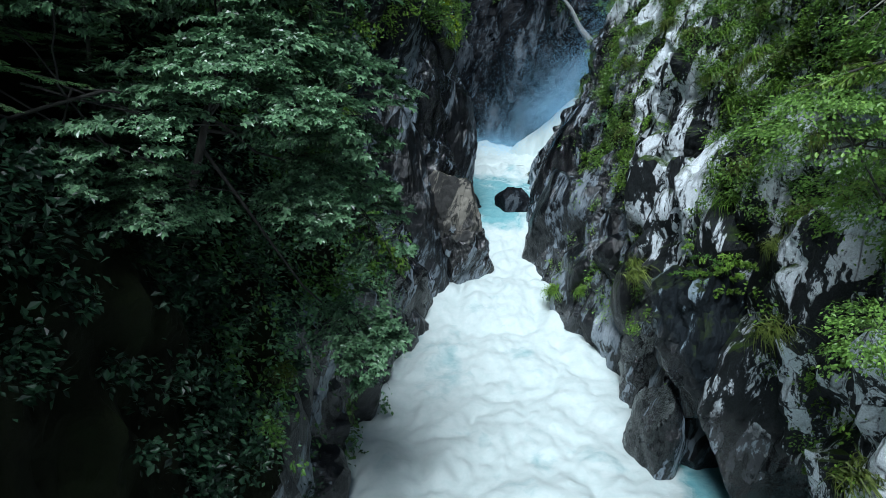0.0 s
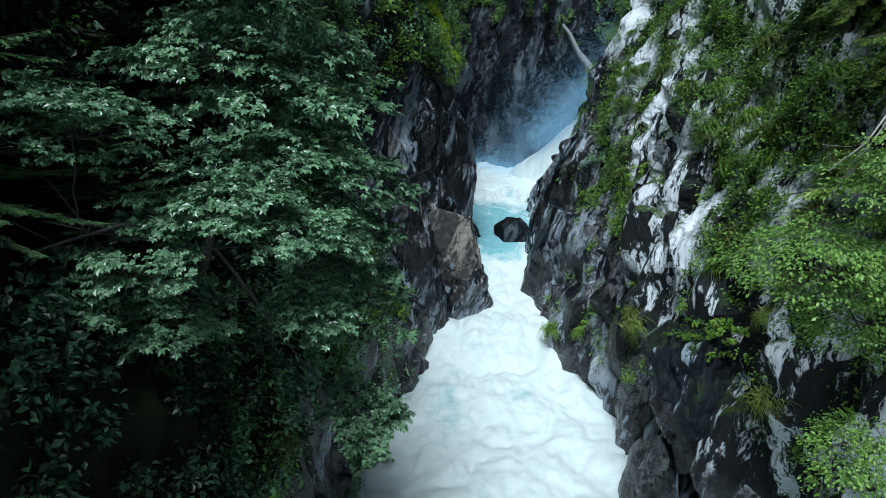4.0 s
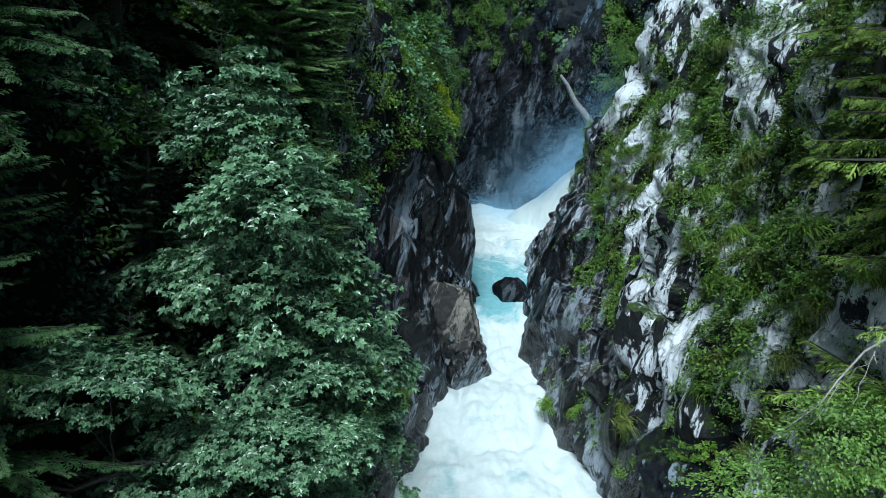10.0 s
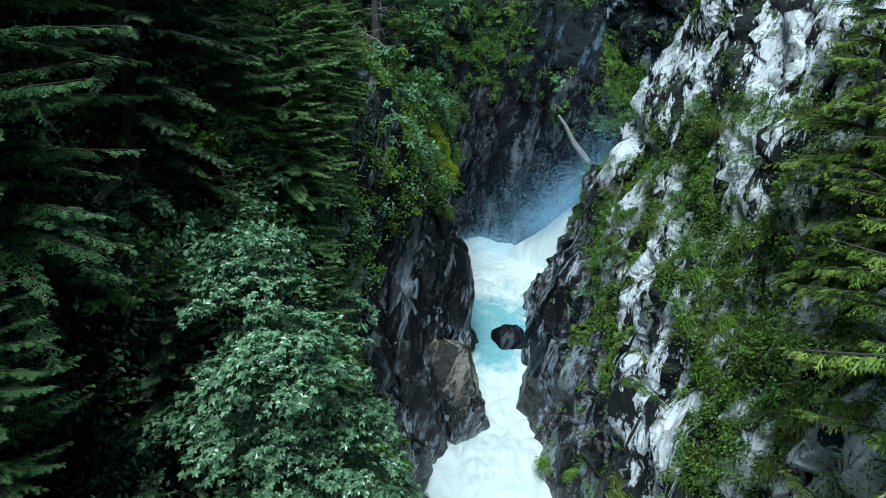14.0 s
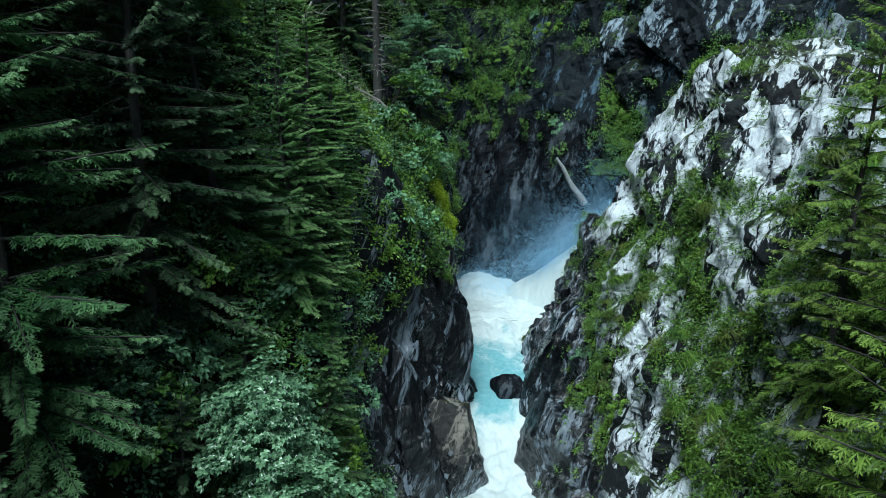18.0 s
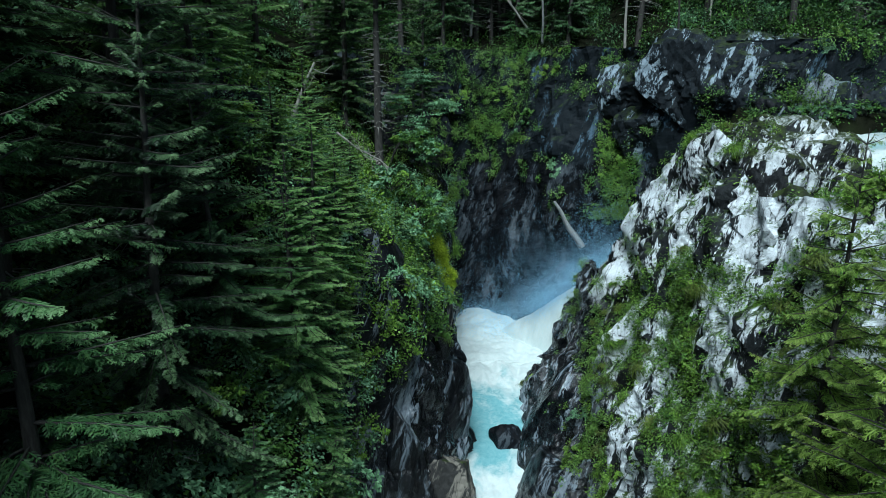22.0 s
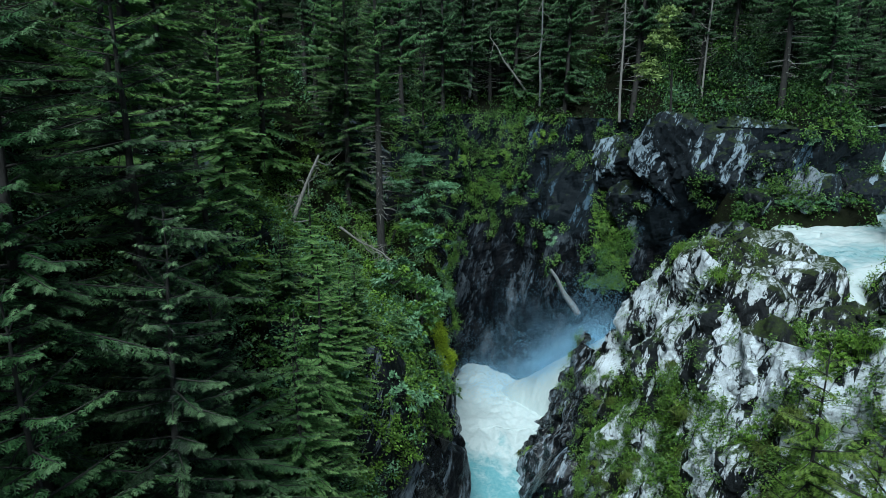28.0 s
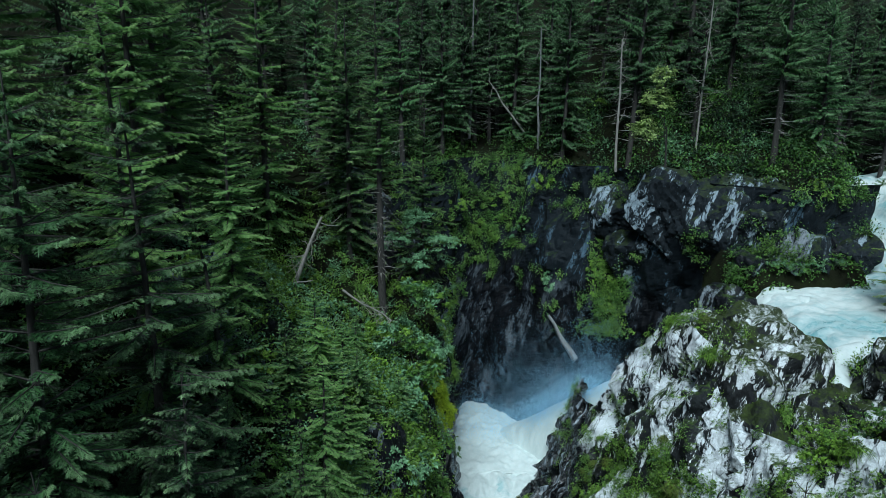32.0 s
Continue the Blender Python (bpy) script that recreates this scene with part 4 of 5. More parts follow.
# ---- forest behind and above ----
FOREST = []
for gx_ in np.arange(-26, 58, 5.8):
    for gy_ in np.arange(42, 88, 6.0):
        x, y = gx_ + R.uniform(-1.9, 1.9), gy_ + R.uniform(-2.1, 2.1)
        if x > 3 and y < float(back_y(22.0, min(max(x, -6), 38))) + 1.5 or (x > 34 and y < 70) or -11 < x < 3 and y < 62 or x < -20 and y > 80:
            continue
        if float(ground_z(x, y)) < 15 or math.hypot(x - 19.0, y - 58.5) < 3.2:
            continue
        if x > 3 and y < float(back_y(22.0, min(max(x, -6), 38))) + 7.0 and R.random() < 0.4:
            continue
        FOREST.append((x, y, R.uniform(15, 25)))
for gx_ in np.arange(-14, 50, 5.2):
    for gy_ in (91, 97):
        FOREST.append((gx_ + R.uniform(-2, 2), gy_ + R.uniform(-2, 2), R.uniform(17, 25)))
FOREST += [(x, y, 16.0 + 0.7 * (k % 7)) for k, (x, y) in enumerate(((37, 63), (40.5, 66), (44, 70), (36, 67), (41, 72), (46, 74), (48, 68), (35.5, 60), (51, 73), (44.5, 64)))]
FOREST += [(1.0, 67.5, 17), (0.0, 75.5, 20), (2.5, 80.0, 22), (6.0, 82.0, 18), (9.0, 81.5, 24), (4.0, 86.5, 24), (-1.5, 71.0, 22), (8.0, 88.5, 22), (12.0, 79.5, 18), (14.5, 76.0, 20), (-4.0, 68.0, 24), (6.5, 92.0, 24), (1.0, 91.0, 24)]
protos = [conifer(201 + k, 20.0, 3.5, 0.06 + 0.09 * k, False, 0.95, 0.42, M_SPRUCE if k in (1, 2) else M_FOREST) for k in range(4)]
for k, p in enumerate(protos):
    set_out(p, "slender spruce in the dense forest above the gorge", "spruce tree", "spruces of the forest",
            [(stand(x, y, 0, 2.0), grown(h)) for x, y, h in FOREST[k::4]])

# ---- broadleaf trees ----
maple = broadleaf(301, (-6.8, 14.5, -4.0), [
    ((-4.8, 15.2, 5.6), (1.5, 1.5, 1.6)), ((-3.6, 13.0, 4.3), (1.6, 1.5, 1.2)), ((-4.6, 14.0, 2.5), (2.2, 2.0, 1.4)), ((-2.6, 13.5, 1.8), (1.4, 1.3, 1.1)),
    ((-1.9, 14.5, -0.5), (1.2, 1.2, 1.1)), ((-3.8, 13.5, 0.4), (1.8, 1.6, 0.9)), ((-1.6, 15.0, -3.4), (1.0, 1.2, 1.2)), ((-2.6, 14.6, -2.2), (1.2, 1.2, 1.0)),
    ((-1.9, 14.8, -6.6), (1.0, 1.2, 1.3))], M_MAPLE, 0.16, 72, LEAF_PALM, 0.12, (-4.6, 14.3, 0.5))
tagged(maple, "leafy green maple leaning out over the river", "maple tree")
maple = broadleaf(302, (-9.2, 9.6, 0.2), [
    ((-3.7, 11.0, -0.1), (1.3, 1.1, 0.75)), ((-5.0, 11.0, -0.6), (1.2, 1.1, 0.7)), ((-2.6, 11.6, -0.7), (1.0, 1.0, 0.7)), ((-5.9, 10.2, 1.5), (1.5, 1.0, 0.65)),
    ((-7.2, 10.4, 1.4), (1.2, 1.0, 0.7)), ((-6.7, 10.6, -1.6), (1.2, 1.1, 0.8)), ((-5.3, 11.5, -2.3), (1.0, 1.1, 0.8)), ((-2.7, 12.5, -2.5), (1.0, 1.1, 0.8))],
    M_MAPLE, 0.12, 130, LEAF_PALM, 0.05, (-5.4, 10.4, -0.2))
tagged(maple, "young maple with layered pale green leaves", "maple tree")
tree = broadleaf(303, (9.8, 9.8, -4.6), [((6.2, 10.0, -0.7), (1.4, 1.2, 0.7)), ((7.2, 9.8, 0.6), (1.2, 1.1, 0.8)), ((7.6, 10.6, -1.9), (1.2, 1.2, 0.8)), ((7.3, 9.8, -4.1), (0.9, 0.9, 0.6))],
                 M_BUSH, 0.085, 330, LEAF_OVAL, 0.1)
tagged(tree, "bright green bushy tree leaning from the east bank", "tree")
tree = broadleaf(304, (20.8, 58.9, 22.6), [((19.0, 58.0, 29.0), (1.4, 1.2, 1.6)), ((18.2, 57.4, 26.6), (1.5, 1.2, 1.1)), ((19.6, 58.0, 31.2), (1.0, 1.0, 1.3))],
                 M_YOUNG, 0.26, 60, LEAF_OVAL, 0.12, (20.4, 58.6, 27.0))
tagged(tree, "young yellow-green tree on the rim of the far cliff", "tree")
tree = broadleaf(305, (-5.0, 56.5, left_z(-5.0, 56.5)), [((-2.3, 56.0, 18.9), (1.6, 1.2, 0.9)), ((-0.2, 56.5, 16.6), (1.7, 1.2, 0.8)), ((-2.4, 55.5, 15.2), (1.4, 1.2, 0.8)), ((-4.0, 55.0, 17.2), (1.2, 1.0, 0.8))], M_TEAL, 0.2, 70, LEAF_OVAL, 0.12)
tagged(tree, "pale blue-green willow leaning over the gorge rim", "willow tree")
tree = broadleaf(306, (-4.6, 50.2, left_z(-4.6, 50.2)), [((-2.6, 49.5, 9.5), (1.5, 1.2, 0.8)), ((-0.6, 50.0, 8.5), (1.4, 1.2, 0.8)), ((-4.8, 49.0, 10.0), (1.4, 1.2, 0.9)), ((-6.2, 48.0, 8.2), (1.2, 1.0, 0.8))], M_TEAL, 0.18, 70, LEAF_OVAL, 0.1)
tagged(tree, "bushy blue-green willow above the mossy corner", "willow tree")
for seed_, bare_, places in (
        (401, 0.05, [(pose(33.5, 41.0, 15.0, 0, -3, 80), (1.4, 1.4, 1.2)), (stand(13.0, 19.6, 1, 3.0), (0.9, 0.9, 1.15)), (stand(12.4, 16.4, 1, 3.0), (0.9, 0.9, 1.25))]),
        (402, 0.26, [(stand(10.2, 10.8, 1, 2.0), (1.3, 1.3, 2.0)), (stand(11.6, 13.8, 1, 2.0), (1.0, 1.0, 1.7))])):
    set_out(conifer(seed_, 12.0, 2.8, bare_, True, 1.0, 0.5, M_HEMLOCK), "yellow-green conifer with hanging boughs over the east cliff", "conifer", "conifers on the east bank", places)


# ---- low growth on walls and slopes ----
def patchy(P, scale, seed, lo, hi):
    return np.clip((vnoise(P * scale, seed) - lo) / (hi - lo), 0, 1)


def near_line(y, z, y0, z0, y1, z1):
    """Distance from a slanting line on a wall."""
    t = np.clip(((y - y0) * (y1 - y0) + (z - z0) * (z1 - z0)) / ((y1 - y0) ** 2 + (z1 - z0) ** 2), 0, 1)
    return np.hypot(y - y0 - t * (y1 - y0), z - z0 - t * (z1 - z0))


def east_growth(P):
    x, y, z = P[..., 0], P[..., 1], P[..., 2]
    v = 0.12 + patchy(P, 0.3, 61, -0.3, 0.15)
    v = np.where((near_line(y, z, 33.5, 5.0, 22.0, -2.0) < 2.6) & (y > 18), np.maximum(v, 1.3), v)
    v = np.where(near_line(y, z, 35.5, 3.2, 24.0, -5.0) < 2.6, v * 0.03, v)
    v = np.where((z > 10.0) & (y > 26), v * 0.1, v)
    v = np.where((y > 33) & (y < 43) & (z > -1) & (z < 6), np.maximum(v, 0.7), v)
    v = np.where((y > 36) & (z < -1.5), v * 0.06, v)
    v = np.where((y > 43) | (z < -10) | (z < -6.5) & (y > 29), v * 0.15, v)
    v = np.where((y < 20.5) & (z < -4.0), v * 0.12, v)
    return np.where((y < 9) | (z < -11), 0, v)


def slab_growth(P):
    """Shrubs below and between the bare ribs of the slab, cushions on its top."""
    x, y, z = P[..., 0], P[..., 1], P[..., 2]
    v = np.where(z < 6.0, 1.0, 0.14 * patchy(P, 0.5, 64, 0.0, 0.3))
    v = np.where(near_line(y, z, 28.0, 5.2, 30.8, 11.5) < 1.8, 0.02, v)
    v = np.where((x < 16.5) & (z > 7.0) & (z < 14), v * 0.15, v)
    v = np.where((x > 19.0) & (y < 34) & (z < 13.5), np.maximum(v, 0.8 * patchy(P, 0.5, 65, -0.3, 0.1)), v)
    v = np.where((z > 13.5) & (x < 18.5), np.maximum(v, 0.8 * patchy(P, 0.7, 65, -0.1, 0.2)), v)
    return np.where(z < 2.0, 0, v)


def west_growth(P):
    y, z = P[..., 1], P[..., 2]
    near = np.where(z > -9, 1.0, 0.15) * np.where(y < 14, 0.0, 1.0)
    bare = (np.abs(y - 48.5) < 3.0) & (z > 1.0) & (z < 7)
    far = np.where(z > 2.6 + 0.8 * np.sin(y * 0.9), 1.0, 0.0)
    return np.where((y < 6) | (y > 68), 0, np.where(y < 29, near, np.where(bare, 0.0, far)))


def north_growth(P):
    x, z = P[..., 0], P[..., 2]
    v = patchy(P, 0.2, 66, 0.0, 0.3)
    v = np.where((x < 6.5) & (z > 8.5), np.maximum(v, 0.9), v)
    v = np.where((np.abs(x - 17) < 1.6) & (z > 6) & (z < 15), 2.0, v)
    v = np.where(z > 18.5, 1.0, v)
    v = np.where((x > 18.5) & (z < 21), v * 0.2, v)
    return np.where(z < 5, 0, v)


def bank_growth(P):
    x, y, z = P[..., 0], P[..., 1], P[..., 2]
    v = 0.4 + patchy(P, 0.2, 68, -0.3, 0.3)
    v = np.where((x > 23) & (x < 36) & (y > 47.8) & (y < 55), 0.45 * patchy(P, 0.5, 63, -0.1, 0.2), v)
    v = np.where((z < 14.5) | (y < 14) | (y > 86) | (x < -22) | (x > 46) | ((x > 22) & (y < 47.9 + 2.2 * np.clip(x - 34, 0, 20))), 0, v)
    return v


GROUND = (np.stack([GX, GY, GZ], -1), np.broadcast_to(np.array([0.0, 0.0, 1.0]), GX.shape + (3,)))


def pick(surface, growth, count, rng):
    """Places and face directions where plants root, by the growth map."""
    G, N = surface
    P, n = G.reshape(-1, 3), N.reshape(-1, 3)
    w = growth(P)
    i = rng.choice(len(P), count, p=w / w.sum())
    return P[i], n[i]


def undergrowth(name, label, surface, growth, rng, clumps, leaves, radius, leaf, mats, split=70, rise=0.16):
    """Leafy herbs, moss cushions and creepers over a face: one object for each kind of leaf."""
    P, N = pick(surface, growth, clumps, rng)
    which = np.clip(((vnoise(P * 0.33, split) + 1) * 0.5 + rng.normal(0, 0.1, clumps)) * len(mats), 0, len(mats) - 0.01).astype(int)
    for k, mat in enumerate(mats):
        p, n = P[which == k], N[which == k]
        if not len(p):
            continue
        r = radius * rng.uniform(0.5, 1.3, len(p))
        c = np.repeat(p, leaves, 0)
        nn = np.repeat(n, leaves, 0)
        d = rng.normal(0, 0.5, c.shape)
        d = d - 0.55 * nn * (d * nn).sum(1, keepdims=True)
        at = c + nn * 0.12 + d * np.repeat(r, leaves)[:, None] + np.abs(rng.normal(0, rise, (len(c), 1))) * nn
        up = nn * 0.5 + np.array([0, 0, 0.9]) + rng.normal(0, 0.35, c.shape)
        along = nn * 0.7 + rng.normal(0, 0.6, c.shape) + np.array([0, 0, -0.35])
        soup = Soup()
        strew(soup, LEAF_OVAL, at, along, up, leaf * rng.uniform(0.6, 1.4, len(c)))
        tagged(new(name, soup.mesh(name, mat, False)), label, "undergrowth", kind="stuff")


rng = np.random.default_rng(640)
undergrowth("cliff_herbs", "green and yellow herbs hanging on the pale cliff", EAST, east_growth, rng, 2100, 50, 0.45, 0.12, [M_BUSH, M_LIME, M_BUSH, M_LIME])
SLABS = (np.concatenate([v for v, _ in SHELLS]), np.concatenate([n for _, n in SHELLS]))
undergrowth("slab_herbs", "shrubby green and yellow growth over the pale slab", SLABS, slab_growth, rng, 1000, 50, 0.5, 0.12, [M_SHRUB, M_LIME, M_BUSH, M_LIME])
LEDGES = (np.concatenate([v for v, _ in OUTCROPS]), np.concatenate([n for _, n in OUTCROPS]))
undergrowth("ledge_herbs", "green shrubby herbs on the ledges of the far rock faces", LEDGES, lambda P: patchy(P, 0.35, 60, -0.1, 0.2), rng, 260, 70, 0.6, 0.17, [M_SHRUB, M_BUSH, M_SHRUB], rise=0.4)
undergrowth("bank_herbs", "dark leafy undergrowth covering the steep bank", WEST, lambda P: west_growth(P) * (P[..., 1] < 29), rng, 1300, 44, 0.75, 0.17, [M_SPRUCE, M_TEAL, M_SHRUB, M_TEAL])
undergrowth("bank_ivy", "leaves hanging over the bank, coloured dark for its shade", WEST, lambda P: ((P[..., 1] > 7) & (P[..., 1] < 17) & (P[..., 2] > -13)) * (0.1 + patchy(P, 0.4, 62, -0.2, 0.2)), rng, 420, 80, 0.55, 0.17, [M_DIM_LEAF], rise=0.25)
undergrowth("rim_herbs", "bright green herbs and creepers along the gorge rim", WEST, lambda P: west_growth(P) * (P[..., 1] >= 29), rng, 950, 80, 0.6, 0.17, [M_TEAL, M_BUSH, M_LIME, M_TEAL, M_LIME], rise=0.3)
undergrowth("crag_herbs", "green creepers over the far rock wall", NORTH, north_growth, rng, 520, 70, 0.65, 0.17, [M_SHRUB, M_BUSH, M_SHRUB])


def creeper_growth(P):
    x, z = P[..., 0], P[..., 2]
    tongue = (np.abs(x - 17.2 - 0.12 * (z - 10)) < 1.7 + 0.5 * np.sin(z * 1.3)) & (z > 6) & (z < 14.5)
    return np.where(tongue, 1.0, 0.0) + np.where((x > 3) & (x < 11) & (z > 12.5), 0.35 * patchy(P, 0.35, 67, -0.2, 0.2), 0.0)


undergrowth("crag_creepers", "lime-green creepers and moss draping the far rock wall", NORTH, creeper_growth, rng, 150, 80, 0.6, 0.16, [M_BUSH, M_SHRUB, M_LIME, M_SHRUB], 77, 0.6)
undergrowth("forest_herbs", "dark green herbs and saplings on the forest floor", GROUND, bank_growth, rng, 2000, 36, 0.9, 0.26, [M_SHRUB, M_FOREST, M_TEAL])


undergrowth("saplings", "dark thicket of young spruce along the forest edge", GROUND, bank_growth, rng, 650, 80, 1.2, 0.24, [M_FOREST, M_SHRUB, M_FOREST], 71, 1.3)


def rooted(surface, growth, count, rng, lo, hi, upright=0.6):
    P, N = pick(surface, growth, count, rng)
    spots = []
    for p, n in zip(P, N):
        up = Vector(n) * (1 - upright) + Vector((0, 0, upright))
        q = up.to_track_quat("Z", "Y").to_matrix().to_4x4()
        spots.append((Matrix.Translation(Vector(p)) @ q @ pose(0, 0, 0, 0, 0, rng.uniform(0, 360)), float(rng.uniform(lo, hi))))
    return spots


kinds = [(M_SHRUB, 0.12, "green leafy shrub rooted in the rock"), (M_LIME, 0.11, "yellow-green shrub clinging to the rock"), (M_TEAL, 0.14, "blue-green willow shrub on the bank"),
         (M_SHRUB, 0.09, "dense small-leaved green bush"), (M_LIME, 0.15, "lime-green leafy bush on a ledge")]
for k, (mat, leaf, label) in enumerate(kinds):
    rng = np.random.default_rng(700 + k)
    spots = rooted(EAST, east_growth, (20, 14, 2, 18, 10)[k], rng, 0.6, 1.2)
    spots += rooted(WEST, west_growth, (30, 12, 28, 24, 8)[k], rng, 0.9, 1.9)
    spots += rooted(NORTH, north_growth, (10, 6, 6, 10, 4)[k], rng, 0.9, 1.7)
    spots += rooted(NORTH, lambda P: creeper_growth(P) * (P[..., 0] > 12), (6, 5, 0, 5, 4)[k], rng, 0.8, 1.3)
    spots += rooted(GROUND, bank_growth, (8, 2, 4, 8, 2)[k], rng, 0.9, 1.8, 1.0)
    if k in (0, 2, 3):
        shelf = [(24.2, 48.9), (26.0, 49.0), (28.0, 49.0), (30.0, 49.1), (32.0, 49.2)]
        spots += [(pose(x + rng.uniform(-0.7, 0.7), y + rng.uniform(-0.6, 0.6), float(ground_z(x, y)) - 0.1, 0, 0, rng.uniform(0, 360)), float(rng.uniform(0.8, 1.5))) for x, y in shelf]
    if k in (1, 3, 4):
        ledge = [(17.6, 27.2, 14.0), (19.0, 28.2, 14.0), (20.2, 28.0, 13.8), (18.2, 25.6, 15.0), (21.6, 28.6, 14.0), (9.2, 19.8, -5.9), (8.6, 19.9, -6.6)] + ([(16.9, 37.0, 15.9)] if k == 1 else [])
        spots += [(pose(x + rng.uniform(-0.5, 0.5), y + rng.uniform(-0.4, 0.4), z, 0, 8, rng.uniform(0, 360)), float(rng.uniform(0.7, 1.1))) for x, y, z in ledge]
    if k in (0, 2, 4):
        corner = [(-1.6, 46.5, 10.0), (-0.9, 49.5, 13.2), (-2.6, 49.0, 14.0), (-1.4, 43.5, 9.2), (-2.6, 40.0, 8.6), (-1.6, 36.5, 6.2), (-4.0, 45.5, 11.5)]
        spots += [(pose(x + rng.uniform(-0.5, 0.5), y + 0.3 * k, z, 0, 8, rng.uniform(0, 360)), float(rng.uniform(1.4, 2.2))) for x, y, z in corner]
    set_out(shrub(800 + k, mat, leaf), label, "shrub", "shrubs of the gorge", spots)
for k, (mat, label) in enumerate(((M_GRASS, "hanging tuft of long yellow-green grass"), (M_LIME, "drooping tuft of bright green sedge"))):
    rng = np.random.default_rng(760 + k)
    set_out(tuft(860 + k, mat), label, "grass tuft", "grass tufts on the cliffs",
            rooted(SLABS, slab_growth, (20, 12)[k], rng, 0.8, 1.6) + rooted(EAST, east_growth, (120, 70)[k], rng, 0.8, 1.8) + rooted(WEST, west_growth, 15, rng, 0.8, 1.4))

# bright moss that hangs down the corner of the west wall
def moss_growth(P):
    y, z = P[..., 1], P[..., 2]
    drop = 0.9 * vnoise(np.stack([y * 1.6, z * 0, z * 0], -1), 88)
    return np.where((np.abs(y - 48.6) < 1.9 + 0.12 * (z - 3)) & (z > 2.6 - drop) & (z < 7.4), 1.0, 0.0)


undergrowth("hanging_moss", "bright yellow-green moss hanging down the rock corner", WEST, moss_growth, np.random.default_rng(650), 420, 60, 0.36, 0.12, [M_MOSS], 75, 0.1)


def terrace_growth(P):
    x, y, z = P[..., 0], P[..., 1], P[..., 2]
    return np.where((y > 37) & (y < 53) & (x > -16) & (x < 0) & (z > 7.0) & (z < 22), 0.3 + patchy(P, 0.4, 69, -0.3, 0.2), 0)


rng = np.random.default_rng(655)
undergrowth("terrace_herbs", "bright green herbs and willow on the open slope", WEST, terrace_growth, rng, 900, 70, 0.75, 0.19, [M_LIME, M_TEAL, M_LIME, M_BUSH], 76, 0.4)


# ---- dead wood ----
def dead_tree(base, top, radius, seed, label, twigs=14, name="dead_tree", reach=1.4, mat=M_DEAD):
    rng = np.random.default_rng(seed)
    root = new(name)
    root.location = base
    b = np.zeros(3)
    t = np.array(top, float) - np.array(base, float)
    stem = Soup()
    limb(stem, b, t, radius, radius * 0.35, rng, 0.02)
    part("trunk", stem.mesh("trunk", mat), root)
    if twigs:
        side = Soup()
        for _ in range(twigs):
            f = rng.uniform(0.35, 1.0)
            d = rng.normal(0, 1, 3) * reach * rng.uniform(0.4, 1.0)
            limb(side, t * f, t * f + d, radius * 0.22, 0.006, rng, 0.15)
            twig(side, t * f + d * 0.6, t * f + d * 0.8 + rng.normal(0, 0.35, 3) * reach, radius * 0.1, 0.004, rng)
        tagged(part("branchwork", side.mesh("branchwork", M_DEAD), root, "bare grey branches"), kind="stuff")
    return tagged(root, label, "dead tree")


dead_tree((-13.2, 49.6, 12.8), (-9.9, 50.8, 20.2), 0.26, 901, "bleached dead trunk leaning on the wooded slope", 18)
dead_tree((-13.4, 49.5, 14.8), (-10.6, 49.3, 15.2), 0.12, 902, "short pale fallen log on the slope", 0)
dead_tree((-7.8, 47.0, 15.2), (-4.0, 47.0, 12.6), 0.1, 903, "tangle of bare grey fallen branches", 26, reach=1.2)
dead_tree((14.0, 61.2, 2.8), (11.2, 62.6, 7.2), 0.36, 904, "stripped wet log leaning against the rock wall", 0, mat=M_LOG)
dead_tree((8.4, 10.4, 2.9), (6.2, 10.0, 0.9), 0.03, 905, "thin bare white branch jutting from the bank", 7, reach=0.6)
dead_tree((11.5, 77.0, 23.0), (11.3, 77.0, 37.0), 0.17, 907, "bare pale dead trunk standing in the forest", 6, mat=M_LOG)
dead_tree((3.3, 80.0, 24.0), (3.7, 80.0, 43.0), 0.2, 908, "tall bare grey trunk standing in the forest", 6, mat=M_LOG)
dead_tree((17.8, 65.0, 22.0), (17.5, 65.0, 35.0), 0.15, 909, "dead grey spruce with bare twigs", 34, reach=1.0)
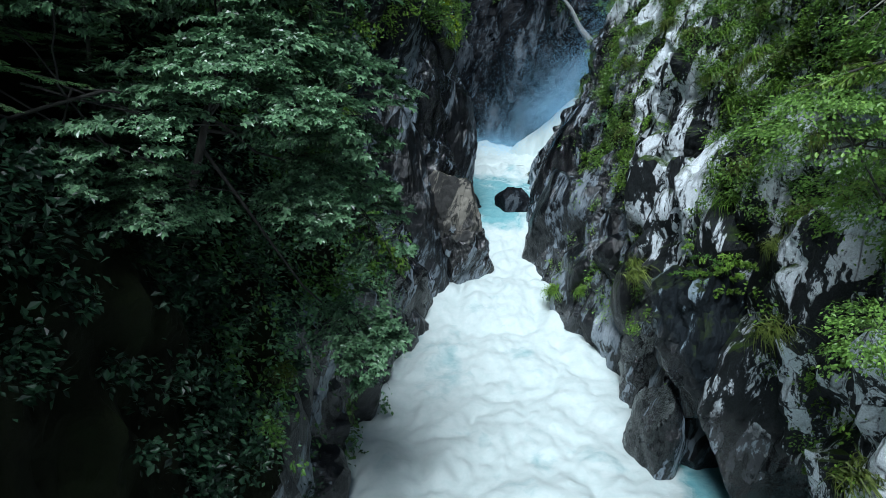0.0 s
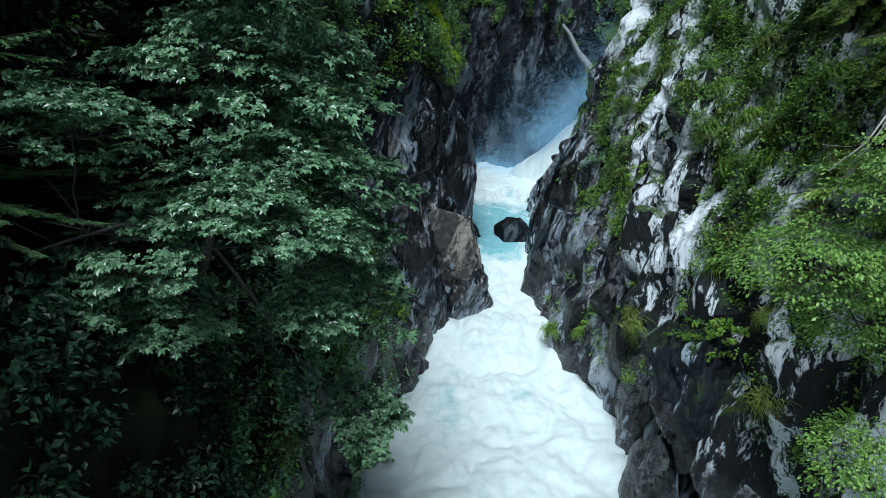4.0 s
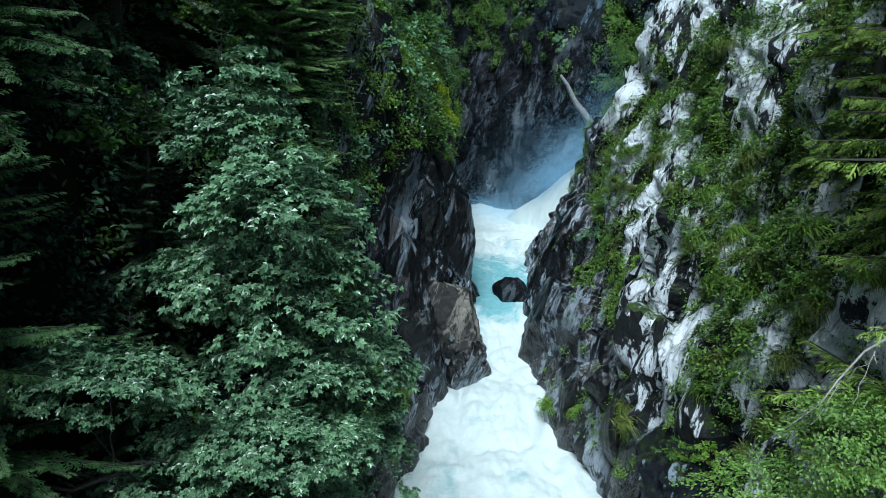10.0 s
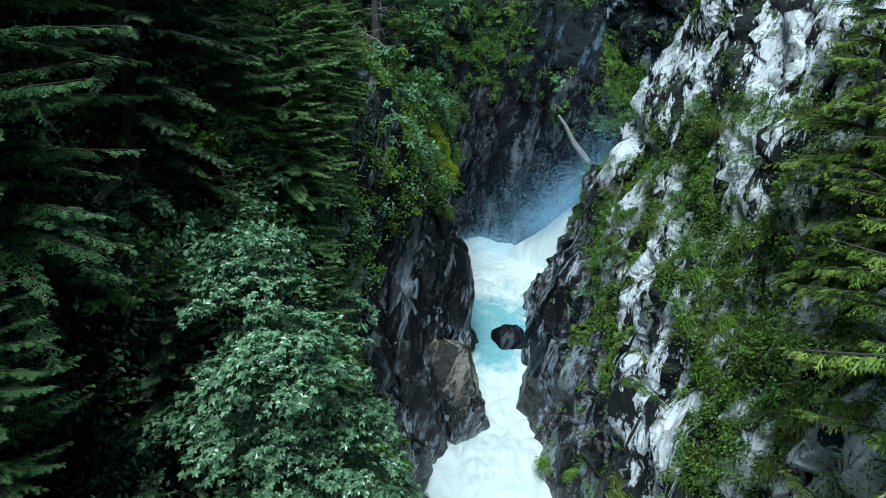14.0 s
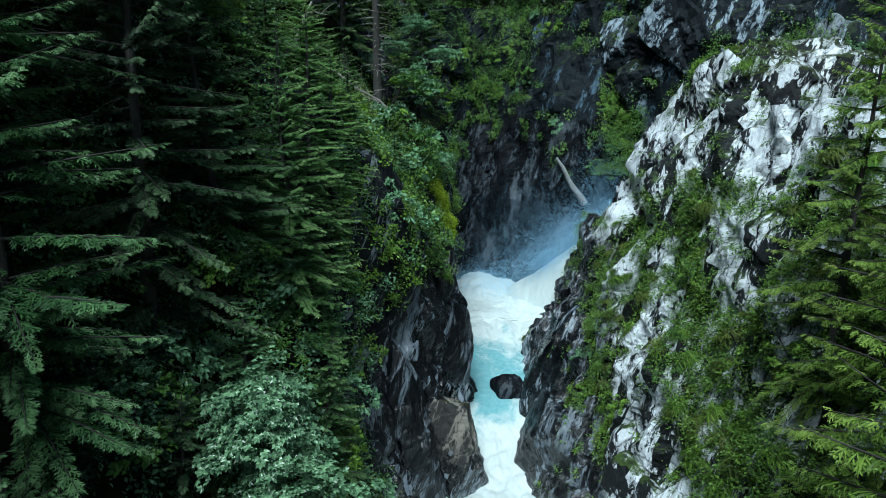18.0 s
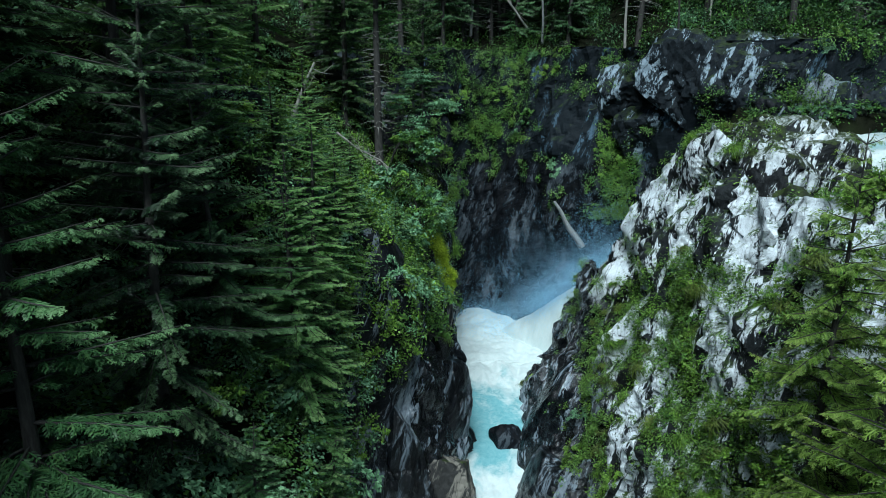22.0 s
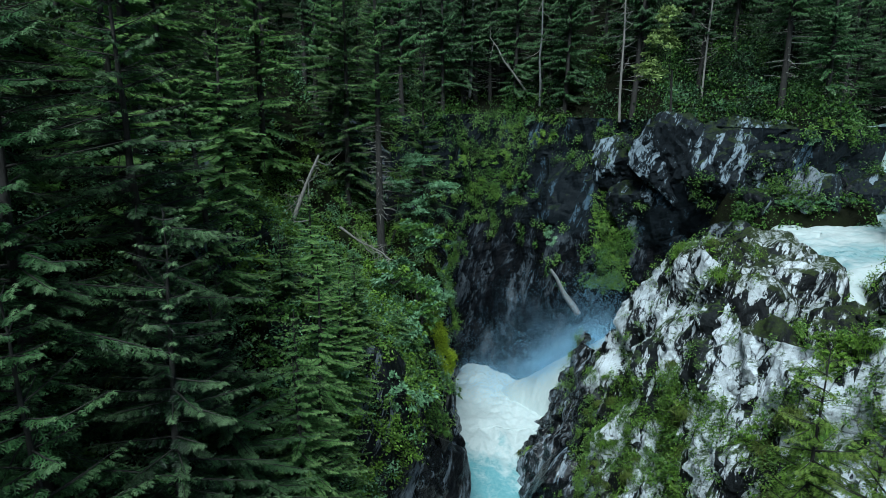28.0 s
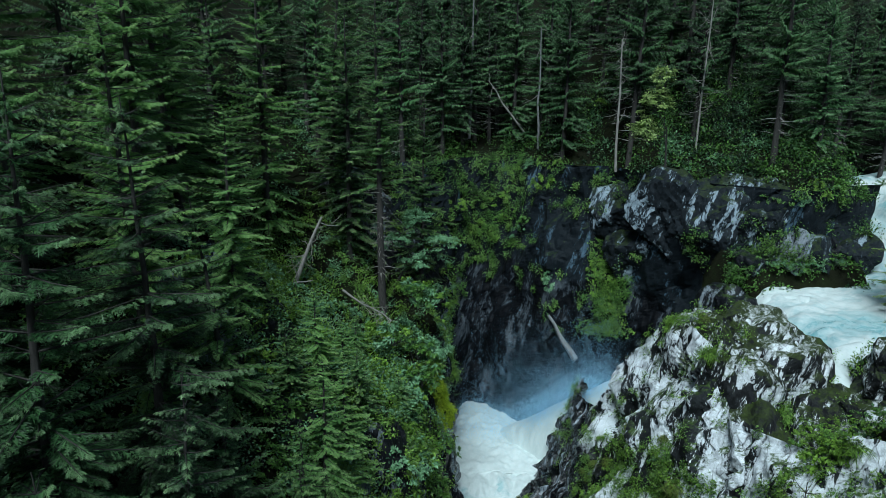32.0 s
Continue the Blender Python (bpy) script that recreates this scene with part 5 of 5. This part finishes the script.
dead_tree((25.0, 63.0, 21.5), (25.2, 63.0, 40.0), 0.12, 910, "bleached dead spruce with many bare twigs", 44, reach=1.1)
dead_tree((10.4, 80.0, 24.5), (5.5, 79.0, 31.0), 0.16, 906, "thin dead trunk leaning in the forest", 10)


# ---- spray over the plunge basin: drops thrown up by the falls ----
def spray(name, label, rng, count, centres, size):
    C = np.array([c[0] for c in centres], float)
    S = np.array([c[1] for c in centres], float)
    k = rng.integers(0, len(C), count)
    at = C[k] + rng.normal(0, 1, (count, 3)) * S[k]
    tri = rng.normal(0, 1, (count, 3, 3))
    tri /= np.linalg.norm(tri, axis=2, keepdims=True)
    V = at[:, None] + tri * (size * rng.uniform(0.4, 1.5, count))[:, None, None]
    faces = np.arange(3 * count).reshape(-1, 3)
    tagged(new(name, mesh_of(name, V.reshape(-1, 3), [faces], M_DROPS, True)), label, "spray", kind="stuff")


M_DROPS, nt, b = mat_new("water_drops")
b.inputs["Base Color"].default_value = (0.4, 0.7, 0.95, 1)
b.inputs["Roughness"].default_value = 0.6
b.inputs["Alpha"].default_value = 0.9
spray("spray", "fine white spray drifting over the plunge basin", np.random.default_rng(660), 600000, [
    ((7.5, 64.5, -5.6), (3.0, 1.6, 0.8)), ((9.6, 60.8, -3.6), (1.8, 0.9, 1.0)), ((11.6, 59.2, -1.4), (1.6, 0.7, 1.1)), ((13.6, 57.6, 0.6), (1.4, 0.6, 1.1)), ((15.6, 56.2, 2.6), (1.2, 0.6, 1.2)), ((12.4, 58.6, -0.4), (2.0, 0.6, 1.4)), ((10.6, 60.0, -2.6), (1.6, 0.6, 0.9)), ((14.4, 57.0, 1.6), (1.3, 0.5, 0.9)), ((5.0, 63.0, -6.4), (2.2, 1.4, 0.5)),
    ((12, 60.4, -0.5), (2.2, 1.0, 2.2)), ((3.6, 67.4, -6.6), (2.4, 1.5, 0.6)), ((8, 66, -4.0), (3.6, 1.4, 2.2)), ((10.5, 64, 0.0), (3.0, 1.2, 3.0)), ((15, 59, 3.5), (1.8, 0.8, 2.4))], 0.017)
